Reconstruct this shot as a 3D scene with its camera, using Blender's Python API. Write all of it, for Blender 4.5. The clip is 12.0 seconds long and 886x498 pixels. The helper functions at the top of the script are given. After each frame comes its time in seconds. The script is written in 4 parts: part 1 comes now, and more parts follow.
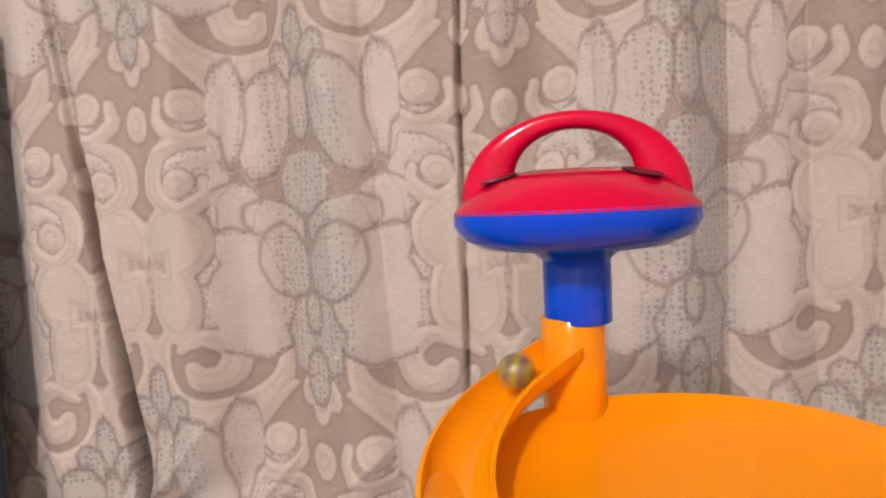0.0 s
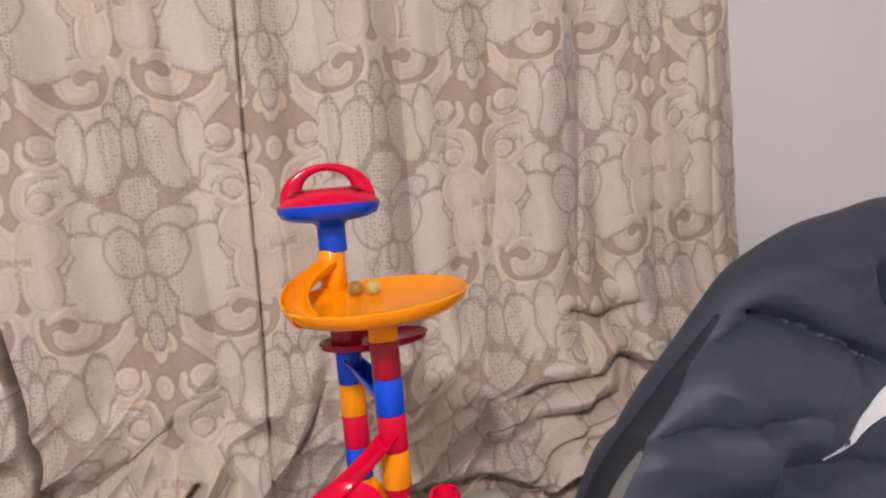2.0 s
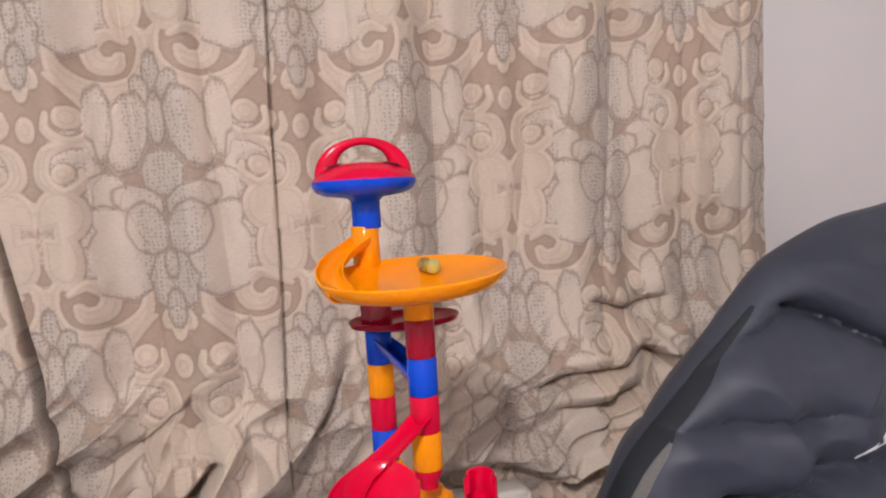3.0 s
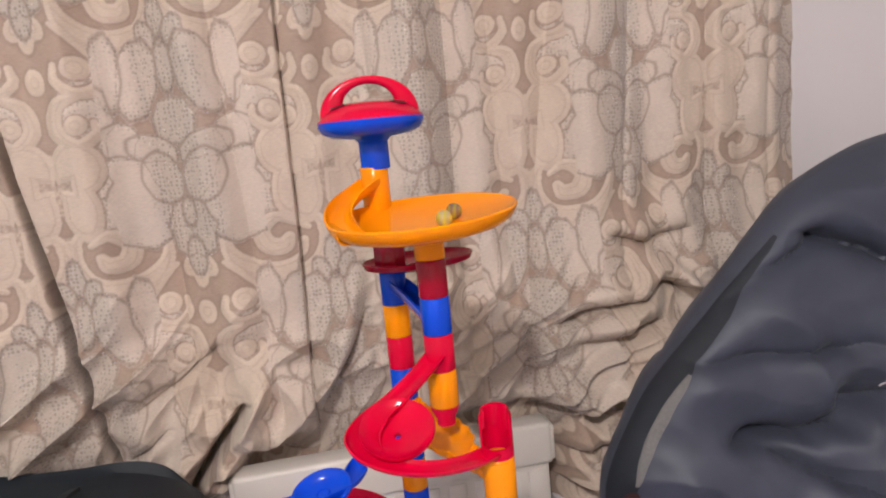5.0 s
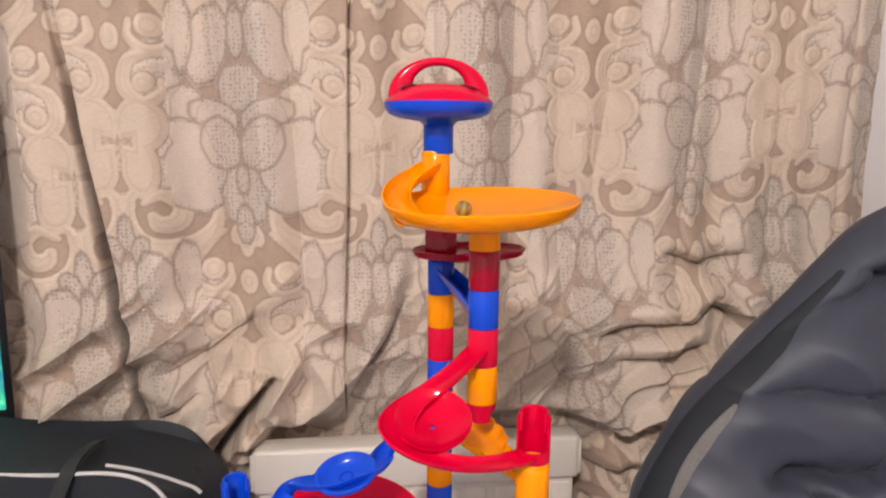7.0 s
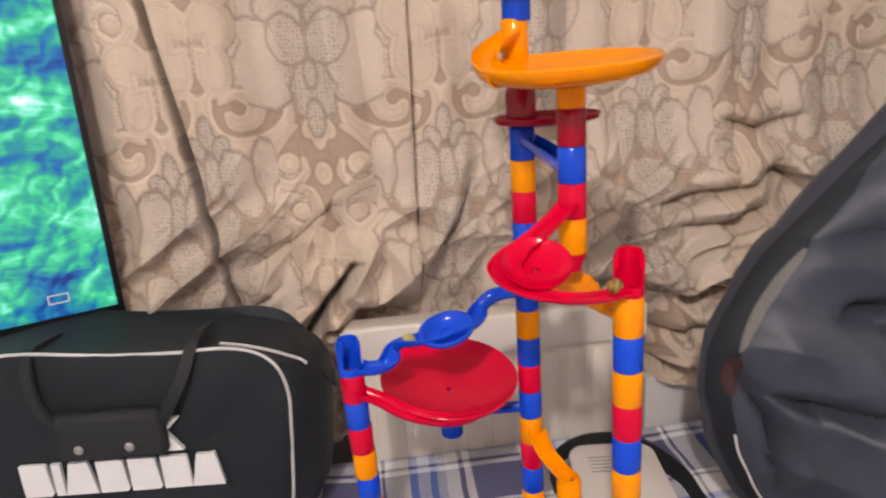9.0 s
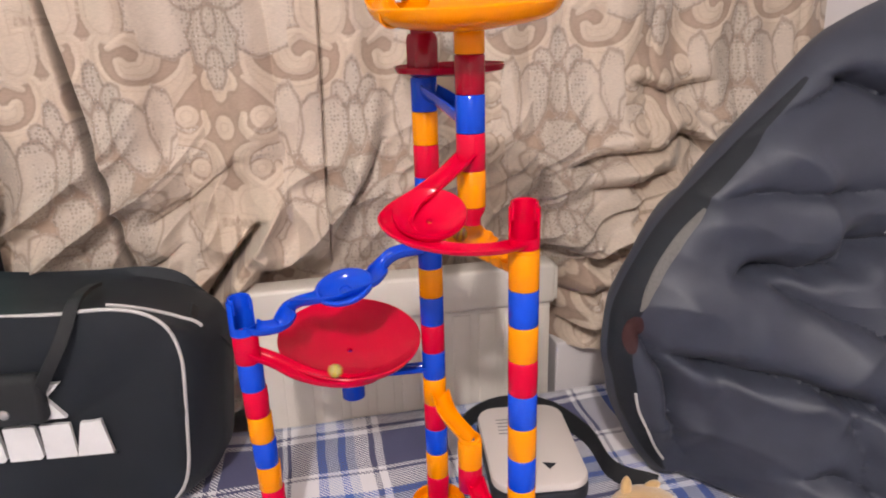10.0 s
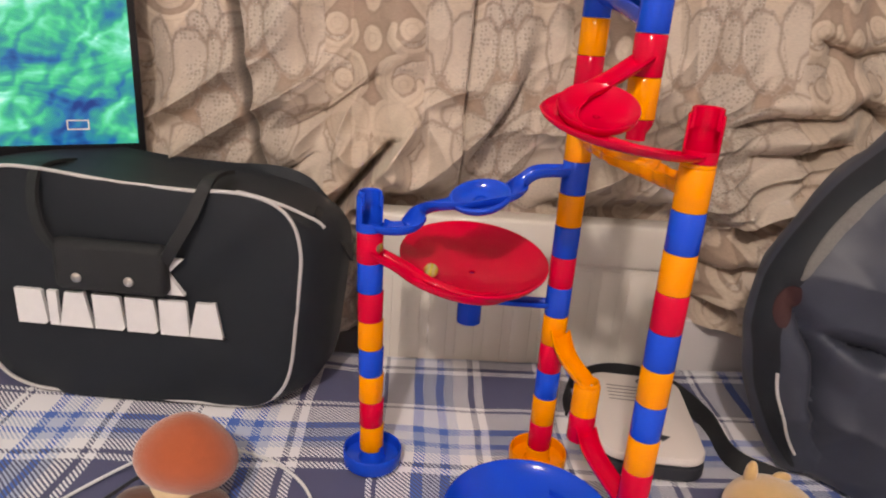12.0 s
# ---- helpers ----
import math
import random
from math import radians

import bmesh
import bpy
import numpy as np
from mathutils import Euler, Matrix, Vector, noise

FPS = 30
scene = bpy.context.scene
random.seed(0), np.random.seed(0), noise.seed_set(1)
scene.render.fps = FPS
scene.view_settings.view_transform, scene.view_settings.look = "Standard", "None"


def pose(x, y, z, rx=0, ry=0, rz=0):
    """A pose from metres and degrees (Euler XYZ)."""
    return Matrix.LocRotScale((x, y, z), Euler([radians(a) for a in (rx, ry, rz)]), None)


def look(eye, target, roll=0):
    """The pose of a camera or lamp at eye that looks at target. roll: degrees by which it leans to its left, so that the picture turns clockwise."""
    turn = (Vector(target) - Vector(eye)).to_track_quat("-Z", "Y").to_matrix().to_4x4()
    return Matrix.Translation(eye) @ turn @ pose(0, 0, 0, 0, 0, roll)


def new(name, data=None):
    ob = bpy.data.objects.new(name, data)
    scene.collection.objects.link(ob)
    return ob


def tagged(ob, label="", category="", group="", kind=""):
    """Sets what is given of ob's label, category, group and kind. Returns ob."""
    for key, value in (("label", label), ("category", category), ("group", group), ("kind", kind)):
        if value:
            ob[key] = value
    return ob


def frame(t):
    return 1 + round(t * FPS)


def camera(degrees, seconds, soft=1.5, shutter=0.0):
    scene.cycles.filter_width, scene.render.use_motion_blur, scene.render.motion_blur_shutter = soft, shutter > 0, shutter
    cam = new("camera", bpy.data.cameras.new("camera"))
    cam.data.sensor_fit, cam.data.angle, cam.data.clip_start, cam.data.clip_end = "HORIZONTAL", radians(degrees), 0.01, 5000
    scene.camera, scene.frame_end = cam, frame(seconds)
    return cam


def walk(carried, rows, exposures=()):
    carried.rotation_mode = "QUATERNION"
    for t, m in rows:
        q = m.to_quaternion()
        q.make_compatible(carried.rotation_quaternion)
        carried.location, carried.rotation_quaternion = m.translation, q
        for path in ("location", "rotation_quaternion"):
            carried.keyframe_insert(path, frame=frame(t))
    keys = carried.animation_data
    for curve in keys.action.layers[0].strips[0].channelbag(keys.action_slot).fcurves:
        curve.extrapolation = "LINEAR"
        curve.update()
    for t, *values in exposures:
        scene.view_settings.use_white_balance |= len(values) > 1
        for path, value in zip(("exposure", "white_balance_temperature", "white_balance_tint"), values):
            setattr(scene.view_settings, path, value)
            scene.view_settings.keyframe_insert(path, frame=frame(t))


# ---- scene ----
cam = camera(65.9, 12.0, soft=2.0, shutter=0.4)
# seconds, eye, target, roll
PATH = [
    (0, (0.1, 0.071, 0.732), (0.071, 2.067, 0.6), -2.6),
    (0.3, (0.081, 0.037, 0.728), (0.04, 2.035, 0.63), -3.4),
    (0.5, (0.04, -0.022, 0.716), (0.186, 1.972, 0.653), -4.5),
    (0.7, (-0.009, -0.12, 0.708), (0.26, 1.858, 0.571), -6.8),
    (1, (-0.063, -0.237, 0.735), (0.344, 1.706, 0.493), -6.5),
    (1.5, (-0.036, -0.308, 0.739), (0.553, 1.594, 0.545), -5.6),
    (2, (0.004, -0.34, 0.728), (0.719, 1.521, 0.566), -5.1),
    (2.5, (-0.01, -0.335, 0.722), (0.702, 1.527, 0.564), -4.3),
    (3, (-0.023, -0.314, 0.712), (0.681, 1.55, 0.539), -3.4),
    (5, (-0.006, -0.313, 0.709), (0.604, 1.561, 0.369), -5.6),
    (5.5, (-0.011, -0.305, 0.707), (0.553, 1.588, 0.393), -3.6),
    (6, (-0.015, -0.306, 0.71), (0.526, 1.598, 0.422), -2.4),
    (6.5, (-0.011, -0.303, 0.702), (0.524, 1.603, 0.414), -1.0),
    (7, (-0.019, -0.293, 0.695), (0.493, 1.612, 0.367), 0.5),
    (8.8, (-0.108, -0.323, 0.662), (0.283, 1.559, 0.111), -2.9),
    (9, (-0.097, -0.331, 0.66), (0.321, 1.538, 0.085), -3.9),
    (9.2, (-0.077, -0.326, 0.645), (0.381, 1.518, 0.022), -4.2),
    (9.5, (-0.066, -0.326, 0.615), (0.494, 1.478, -0.043), -2.8),
    (10, (-0.057, -0.323, 0.629), (0.537, 1.473, -0.023), -1.7),
    (10.5, (-0.06, -0.321, 0.626), (0.503, 1.467, -0.074), -1.2),
    (11, (-0.066, -0.313, 0.585), (0.28, 1.549, -0.057), -0.7),
    (11.5, (-0.078, -0.289, 0.549), (0.255, 1.564, -0.127), 2.4),
    (12, (-0.089, -0.292, 0.536), (0.223, 1.562, -0.147), 4.0),
]
EXPOSURES = [(0.0, -0.06, 6250, 10), (1.0, -0.12, 6300, 10), (2.5, -0.06, 6200, 10), (5.0, 0.0, 6300, 10), (6.5, 0.08, 6550, 10), (7.0, 0.14, 6650, 10), (8.8, -0.02, 6850, 10),
             (9.5, 0.12, 6600, 10), (10.5, 0.18, 6550, 11), (11.2, 0.05, 6950, 11), (12.0, -0.10, 7200, 12)]
walk(cam, [(t, look(eye, target, roll)) for t, eye, target, roll in PATH], EXPOSURES)

# ---- light ----
world = bpy.data.worlds.new("room_world")
world.use_nodes = True
world.node_tree.nodes["Background"].inputs[0].default_value = (0.9, 0.85, 0.8, 1)
world.node_tree.nodes["Background"].inputs[1].default_value = 0.02
scene.world = world
LAMP = (-0.56, -1.30, 1.75)
bulb = bpy.data.lights.new("ceiling_bulb", "POINT")
bulb.energy, bulb.color, bulb.shadow_soft_size = 102.0, (1.0, 0.925, 0.90), 0.050
new("ceiling_bulb", bulb).matrix_world = pose(*LAMP)


# ---- materials ----
def material(name, color, rough=0.5, *, spec=0.5, metal=0.0, vary=0.08, scale=30.0, bump=0.0, bump_scale=300.0, coat=0.0, sheen=0.0, sub=0.0):
    m = bpy.data.materials.new(name)
    m.use_nodes = True
    nt = m.node_tree
    b = nt.nodes["Principled BSDF"]
    b.inputs["Roughness"].default_value = rough
    b.inputs["Metallic"].default_value = metal
    b.inputs["Specular IOR Level"].default_value = spec
    b.inputs["Coat Weight"].default_value = coat
    b.inputs["Coat Roughness"].default_value = 0.08
    b.inputs["Sheen Weight"].default_value = sheen
    if sub:
        b.inputs["Subsurface Weight"].default_value = sub
        b.inputs["Subsurface Radius"].default_value = (0.006, 0.004, 0.002)
        b.inputs["Subsurface Scale"].default_value = 1.0
    tc = nt.nodes.new("ShaderNodeTexCoord")
    n = nt.nodes.new("ShaderNodeTexNoise")
    n.inputs["Scale"].default_value, n.inputs["Detail"].default_value = scale, 5.0
    nt.links.new(tc.outputs["Object"], n.inputs["Vector"])
    mix = nt.nodes.new("ShaderNodeMix")
    mix.data_type = "RGBA"
    mix.inputs[6].default_value = (*[c * (1 - vary) for c in color], 1)
    mix.inputs[7].default_value = (*[min(1, c * (1 + vary)) for c in color], 1)
    nt.links.new(n.outputs["Fac"], mix.inputs[0])
    nt.links.new(mix.outputs[2], b.inputs["Base Color"])
    mr = nt.nodes.new("ShaderNodeMapRange")
    mr.inputs[3].default_value, mr.inputs[4].default_value = max(0.02, rough - 0.07), min(1.0, rough + 0.07)
    nt.links.new(n.outputs["Fac"], mr.inputs[0])
    nt.links.new(mr.outputs[0], b.inputs["Roughness"])
    if bump:
        n2 = nt.nodes.new("ShaderNodeTexNoise")
        n2.inputs["Scale"].default_value, n2.inputs["Detail"].default_value = bump_scale, 3.0
        nt.links.new(tc.outputs["Object"], n2.inputs["Vector"])
        bp = nt.nodes.new("ShaderNodeBump")
        bp.inputs["Strength"].default_value, bp.inputs["Distance"].default_value = bump, 0.002
        nt.links.new(n2.outputs["Fac"], bp.inputs["Height"])
        nt.links.new(bp.outputs[0], b.inputs["Normal"])
    return m


RED = material("red_plastic", (0.62, 0.0005, 0.032), 0.13, spec=0.20, vary=0.04, coat=0.04, bump=0.02, sub=0.1)
DARKRED = material("clear_red_plastic", (0.34, 0.001, 0.018), 0.18, spec=0.3, vary=0.05, coat=0.1, bump=0.02, sub=0.1)
BLUE = material("blue_plastic", (0.003, 0.060, 0.58), 0.14, spec=0.32, vary=0.05, coat=0.05, bump=0.02, sub=0.05)
ORANGE = material("orange_plastic", (0.92, 0.290, 0.0), 0.14, spec=0.22, vary=0.04, coat=0.05, bump=0.02, sub=0.15)
WALLPAINT = material("wall_paint", (0.70, 0.66, 0.65), 0.85, vary=0.02, scale=6, bump=0.08, bump_scale=120)
CEILPAINT = material("ceiling_paint", (0.8, 0.79, 0.77), 0.9, vary=0.02, scale=6)
CARPET = material("carpet", (0.25, 0.22, 0.2), 0.95, vary=0.2, scale=80, bump=0.4)
RADWHITE = material("radiator_enamel", (0.68, 0.63, 0.56), 0.38, vary=0.04, scale=12, bump=0.03)
NYLON = material("navy_black_nylon", (0.036, 0.041, 0.060), 0.50, vary=0.2, scale=25, bump=0.10, bump_scale=900, sheen=0.03, spec=0.40)
BAGCLOTH = material("black_bag_cloth", (0.0085, 0.0115, 0.0165), 0.62, vary=0.2, scale=25, bump=0.25, bump_scale=1200, sheen=0.02, spec=0.35)
WEBBING = material("black_webbing", (0.010, 0.011, 0.013), 0.7, vary=0.25, scale=60, bump=0.4, bump_scale=1500)
PIPING = material("white_piping", (0.52, 0.50, 0.49), 0.5, vary=0.06)
PRINT = material("white_print", (0.75, 0.74, 0.74), 0.55, vary=0.05, scale=90)
RIVET = material("steel_rivet", (0.6, 0.57, 0.52), 0.3, metal=1.0)
TVBLACK = material("tv_black_plastic", (0.008, 0.008, 0.010), 0.3, vary=0.1)
WHITEPL = material("white_matte_plastic", (0.72, 0.66, 0.62), 0.45, vary=0.04, scale=20)
DARKPL = material("dark_grey_rubber", (0.02, 0.022, 0.03), 0.6, vary=0.1)
CABLEW = material("white_cable", (0.72, 0.72, 0.72), 0.4)
CABLEB = material("black_cable", (0.012, 0.012, 0.016), 0.4)
MESHGREY = material("grey_mesh_net", (0.13, 0.124, 0.116), 0.7, vary=0.3, scale=300)
# dim red glow on the nylon bag, put into the colour
DIM_RED_GLOW = material("dim_red_glow", (0.034, 0.007, 0.007), 0.75, vary=0.4, scale=25)
THREAD = material("silver_thread", (0.85, 0.82, 0.78), 0.38, metal=1.0)
WOOD = material("dark_wood", (0.06, 0.045, 0.035), 0.5, vary=0.3, scale=14)


def sett_material():
    """Woven plaid: each of the two yarn directions carries the same stripes, and the diagonal twill shows one or the other."""
    m = bpy.data.materials.new("plaid_cotton")
    m.use_nodes = True
    nt = m.node_tree
    b = nt.nodes["Principled BSDF"]
    b.inputs["Roughness"].default_value = 0.85
    b.inputs["Sheen Weight"].default_value = 0.15
    tc = nt.nodes.new("ShaderNodeTexCoord")
    wob = nt.nodes.new("ShaderNodeTexNoise")
    wob.inputs["Scale"].default_value = 5.0
    nt.links.new(tc.outputs["Object"], wob.inputs["Vector"])
    add = nt.nodes.new("ShaderNodeMixRGB")
    add.blend_type = "LINEAR_LIGHT"
    add.inputs[0].default_value = 0.012
    nt.links.new(tc.outputs["Object"], add.inputs[1])
    nt.links.new(wob.outputs["Color"], add.inputs[2])
    mp = nt.nodes.new("ShaderNodeMapping")
    mp.inputs["Rotation"].default_value = (0, 0, radians(7.0))
    nt.links.new(add.outputs[0], mp.inputs[0])
    sep = nt.nodes.new("ShaderNodeSeparateXYZ")
    nt.links.new(mp.outputs[0], sep.inputs[0])

    def math_node(op, a, c=None):
        n = nt.nodes.new("ShaderNodeMath")
        n.operation = op
        for k, v in enumerate((a, c)):
            if v is None:
                continue
            if isinstance(v, float):
                n.inputs[k].default_value = v
            else:
                nt.links.new(v, n.inputs[k])
        return n.outputs[0]

    NAVY, WHITE, MID, PALE = (0.075, 0.078, 0.165, 1), (0.86, 0.85, 0.88, 1), (0.060, 0.150, 0.54, 1), (0.50, 0.55, 0.70, 1)
    STRIPES = [(0.0, NAVY), (0.355, WHITE), (0.385, NAVY), (0.41, WHITE), (0.575, MID), (0.635, PALE), (0.715, MID), (0.765, PALE), (0.82, WHITE), (0.905, NAVY), (0.940, WHITE), (0.985, NAVY)]

    def ramp(axis):
        along_yarn = math_node("SUBTRACT", sep.outputs[0], -0.180) if axis == 0 else math_node("SUBTRACT", 0.622, sep.outputs[1])
        f = math_node("FRACT", math_node("DIVIDE", along_yarn, 0.241))
        r = nt.nodes.new("ShaderNodeValToRGB")
        r.color_ramp.interpolation = "CONSTANT"
        el = r.color_ramp.elements
        el[0].position, el[0].color = STRIPES[0]
        el[1].position, el[1].color = STRIPES[1]
        for pos, col in STRIPES[2:]:
            e = el.new(pos)
            e.color = col
        nt.links.new(f, r.inputs[0])
        return r.outputs[0]

    diag = math_node("FRACT", math_node("DIVIDE", math_node("ADD", sep.outputs[0], sep.outputs[1]), 0.0062))
    twill = math_node("GREATER_THAN", diag, 0.5)
    mix = nt.nodes.new("ShaderNodeMix")
    mix.data_type = "RGBA"
    nt.links.new(twill, mix.inputs[0])
    nt.links.new(ramp(0), mix.inputs[6])
    nt.links.new(ramp(1), mix.inputs[7])
    nt.links.new(mix.outputs[2], b.inputs["Base Color"])
    n2 = nt.nodes.new("ShaderNodeTexNoise")
    n2.inputs["Scale"].default_value = 900.0
    nt.links.new(tc.outputs["Object"], n2.inputs["Vector"])
    bp = nt.nodes.new("ShaderNodeBump")
    bp.inputs["Strength"].default_value, bp.inputs["Distance"].default_value = 0.25, 0.001
    nt.links.new(n2.outputs["Fac"], bp.inputs["Height"])
    nt.links.new(bp.outputs[0], b.inputs["Normal"])
    return m


def curtain_material():
    m = bpy.data.materials.new("jacquard_curtain")
    m.use_nodes = True
    nt = m.node_tree
    b = nt.nodes["Principled BSDF"]
    b.inputs["Sheen Weight"].default_value = 0.25
    b.inputs["Sheen Roughness"].default_value = 0.4
    at = nt.nodes.new("ShaderNodeAttribute")
    at.attribute_name = "weave"
    tc = nt.nodes.new("ShaderNodeTexCoord")
    mp = nt.nodes.new("ShaderNodeMapping")
    mp.inputs["Scale"].default_value = (160, 160, 900)
    nt.links.new(tc.outputs["Object"], mp.inputs[0])
    n = nt.nodes.new("ShaderNodeTexNoise")
    n.inputs["Scale"].default_value, n.inputs["Detail"].default_value = 1.0, 3.0
    nt.links.new(mp.outputs[0], n.inputs["Vector"])
    big = nt.nodes.new("ShaderNodeTexNoise")
    big.inputs["Scale"].default_value = 9.0
    nt.links.new(tc.outputs["Object"], big.inputs["Vector"])
    mr = nt.nodes.new("ShaderNodeMapRange")
    mr.inputs[1].default_value, mr.inputs[2].default_value, mr.inputs[3].default_value, mr.inputs[4].default_value = 0.3, 0.7, 0.90, 1.08
    nt.links.new(n.outputs["Fac"], mr.inputs[0])
    mr2 = nt.nodes.new("ShaderNodeMapRange")
    mr2.inputs[1].default_value, mr2.inputs[2].default_value, mr2.inputs[3].default_value, mr2.inputs[4].default_value = 0.3, 0.7, 0.93, 1.05
    nt.links.new(big.outputs["Fac"], mr2.inputs[0])
    mu = nt.nodes.new("ShaderNodeMath")
    mu.operation = "MULTIPLY"
    nt.links.new(mr.outputs[0], mu.inputs[0])
    nt.links.new(mr2.outputs[0], mu.inputs[1])
    sc = nt.nodes.new("ShaderNodeVectorMath")
    sc.operation = "SCALE"
    nt.links.new(at.outputs["Color"], sc.inputs[0])
    nt.links.new(mu.outputs[0], sc.inputs["Scale"])
    nt.links.new(sc.outputs[0], b.inputs["Base Color"])
    # rows of small stitches round the petals
    v = nt.nodes.new("ShaderNodeTexVoronoi")
    v.inputs["Scale"].default_value = 165.0
    v.inputs["Randomness"].default_value = 0.45
    nt.links.new(tc.outputs["Object"], v.inputs["Vector"])
    lt = nt.nodes.new("ShaderNodeMapRange")
    lt.inputs[1].default_value, lt.inputs[2].default_value, lt.inputs[3].default_value, lt.inputs[4].default_value = 0.26, 0.42, 1.0, 0.0
    nt.links.new(v.outputs["Distance"], lt.inputs[0])
    gl = nt.nodes.new("ShaderNodeMath")
    gl.operation = "MULTIPLY"
    nt.links.new(lt.outputs[0], gl.inputs[0])
    nt.links.new(at.outputs["Alpha"], gl.inputs[1])
    st = nt.nodes.new("ShaderNodeMix")
    st.data_type = "RGBA"
    st.inputs[7].default_value = (0.17, 0.135, 0.115, 1)
    sk = nt.nodes.new("ShaderNodeMath")
    sk.operation = "MULTIPLY"
    sk.inputs[1].default_value = 0.50
    nt.links.new(gl.outputs[0], sk.inputs[0])
    nt.links.new(sk.outputs[0], st.inputs[0])
    nt.links.new(sc.outputs[0], st.inputs[6])
    nt.links.new(st.outputs[2], b.inputs["Base Color"])
    ro = nt.nodes.new("ShaderNodeMapRange")
    ro.inputs[3].default_value, ro.inputs[4].default_value = 0.72, 0.45
    nt.links.new(gl.outputs[0], ro.inputs[0])
    nt.links.new(ro.outputs[0], b.inputs["Roughness"])
    me = nt.nodes.new("ShaderNodeMath")
    me.operation = "MULTIPLY"
    me.inputs[1].default_value = 0.15
    nt.links.new(gl.outputs[0], me.inputs[0])
    nt.links.new(me.outputs[0], b.inputs["Metallic"])
    bp = nt.nodes.new("ShaderNodeBump")
    bp.inputs["Strength"].default_value, bp.inputs["Distance"].default_value = 0.5, 0.001
    nt.links.new(n.outputs["Fac"], bp.inputs["Height"])
    nt.links.new(bp.outputs[0], b.inputs["Normal"])
    return m


def screen_material():
    """A lit television picture: blurred foliage in greens, whites and blues."""
    m = bpy.data.materials.new("lit_screen")
    m.use_nodes = True
    nt = m.node_tree
    b = nt.nodes["Principled BSDF"]
    b.inputs["Base Color"].default_value = (0.005, 0.005, 0.006, 1)
    b.inputs["Roughness"].default_value = 0.12
    tc = nt.nodes.new("ShaderNodeTexCoord")
    mp = nt.nodes.new("ShaderNodeMapping")
    mp.inputs["Rotation"].default_value = (0, radians(20), 0)
    mp.inputs["Scale"].default_value = (7, 7, 17)
    nt.links.new(tc.outputs["Object"], mp.inputs[0])
    n = nt.nodes.new("ShaderNodeTexNoise")
    n.inputs["Scale"].default_value, n.inputs["Detail"].default_value, n.inputs["Distortion"].default_value = 1.0, 7.0, 0.9
    nt.links.new(mp.outputs[0], n.inputs["Vector"])
    mp2 = nt.nodes.new("ShaderNodeMapping")
    mp2.inputs["Rotation"].default_value = (0, radians(-35), 0)
    nt.links.new(tc.outputs["Object"], mp2.inputs[0])
    frond = nt.nodes.new("ShaderNodeTexWave")
    frond.inputs["Scale"].default_value, frond.inputs["Distortion"].default_value, frond.inputs["Detail Scale"].default_value = 11.0, 9.0, 2.5
    nt.links.new(mp2.outputs[0], frond.inputs["Vector"])
    leaf = nt.nodes.new("ShaderNodeMath")
    leaf.operation = "MULTIPLY_ADD"
    leaf.inputs[1].default_value, leaf.inputs[2].default_value = 0.16, -0.12
    nt.links.new(frond.outputs["Fac"], leaf.inputs[0])
    spread = nt.nodes.new("ShaderNodeMath")
    spread.operation = "MULTIPLY_ADD"
    spread.inputs[1].default_value, spread.inputs[2].default_value = 1.9, -0.44
    nt.links.new(n.outputs["Fac"], spread.inputs[0])
    tone = nt.nodes.new("ShaderNodeMath")
    tone.operation = "ADD"
    nt.links.new(spread.outputs[0], tone.inputs[0])
    nt.links.new(leaf.outputs[0], tone.inputs[1])
    r = nt.nodes.new("ShaderNodeValToRGB")
    el = r.color_ramp.elements
    el[0].position, el[0].color = 0.10, (0.003, 0.03, 0.20, 1)
    el[1].position, el[1].color = 0.86, (0.72, 0.98, 0.92, 1)
    for pos, col in ((0.28, (0.005, 0.12, 0.36, 1)), (0.44, (0.015, 0.27, 0.26, 1)), (0.58, (0.04, 0.50, 0.24, 1)), (0.72, (0.16, 0.66, 0.52, 1))):
        e = el.new(pos)
        e.color = col
    nt.links.new(tone.outputs[0], r.inputs[0])
    nt.links.new(r.outputs[0], b.inputs["Emission Color"])
    b.inputs["Emission Strength"].default_value = 1.35
    return m


def marble_material(name, swirl):
    m = bpy.data.materials.new(name)
    m.use_nodes = True
    nt = m.node_tree
    b = nt.nodes["Principled BSDF"]
    b.inputs["Roughness"].default_value = 0.04
    b.inputs["IOR"].default_value = 1.5
    b.inputs["Coat Weight"].default_value = 0.6
    b.inputs["Transmission Weight"].default_value = 0.40
    tc = nt.nodes.new("ShaderNodeTexCoord")
    w = nt.nodes.new("ShaderNodeTexWave")
    w.inputs["Scale"].default_value, w.inputs["Distortion"].default_value = 45.0, 7.0
    nt.links.new(tc.outputs["Object"], w.inputs["Vector"])
    mix = nt.nodes.new("ShaderNodeMix")
    mix.data_type = "RGBA"
    mix.inputs[6].default_value, mix.inputs[7].default_value = swirl
    nt.links.new(w.outputs["Fac"], mix.inputs[0])
    nt.links.new(mix.outputs[2], b.inputs["Base Color"])
    return m


PLAID, CURTAIN, SCREEN = sett_material(), curtain_material(), screen_material()


# ---- building helpers ----
def obj(name, bm, mat, smooth=True):
    me = bpy.data.meshes.new(name)
    bmesh.ops.recalc_face_normals(bm, faces=bm.faces)
    bm.to_mesh(me)
    bm.free()
    if smooth:
        me.polygons.foreach_set("use_smooth", [True] * len(me.polygons))
        me.set_sharp_from_angle(angle=radians(42))
    me.materials.append(mat)
    return new(name, me)


def part(name, bm, mat, parent, label=""):
    ob = obj(name, bm, mat)
    ob.parent = parent
    return tagged(ob, label=label)


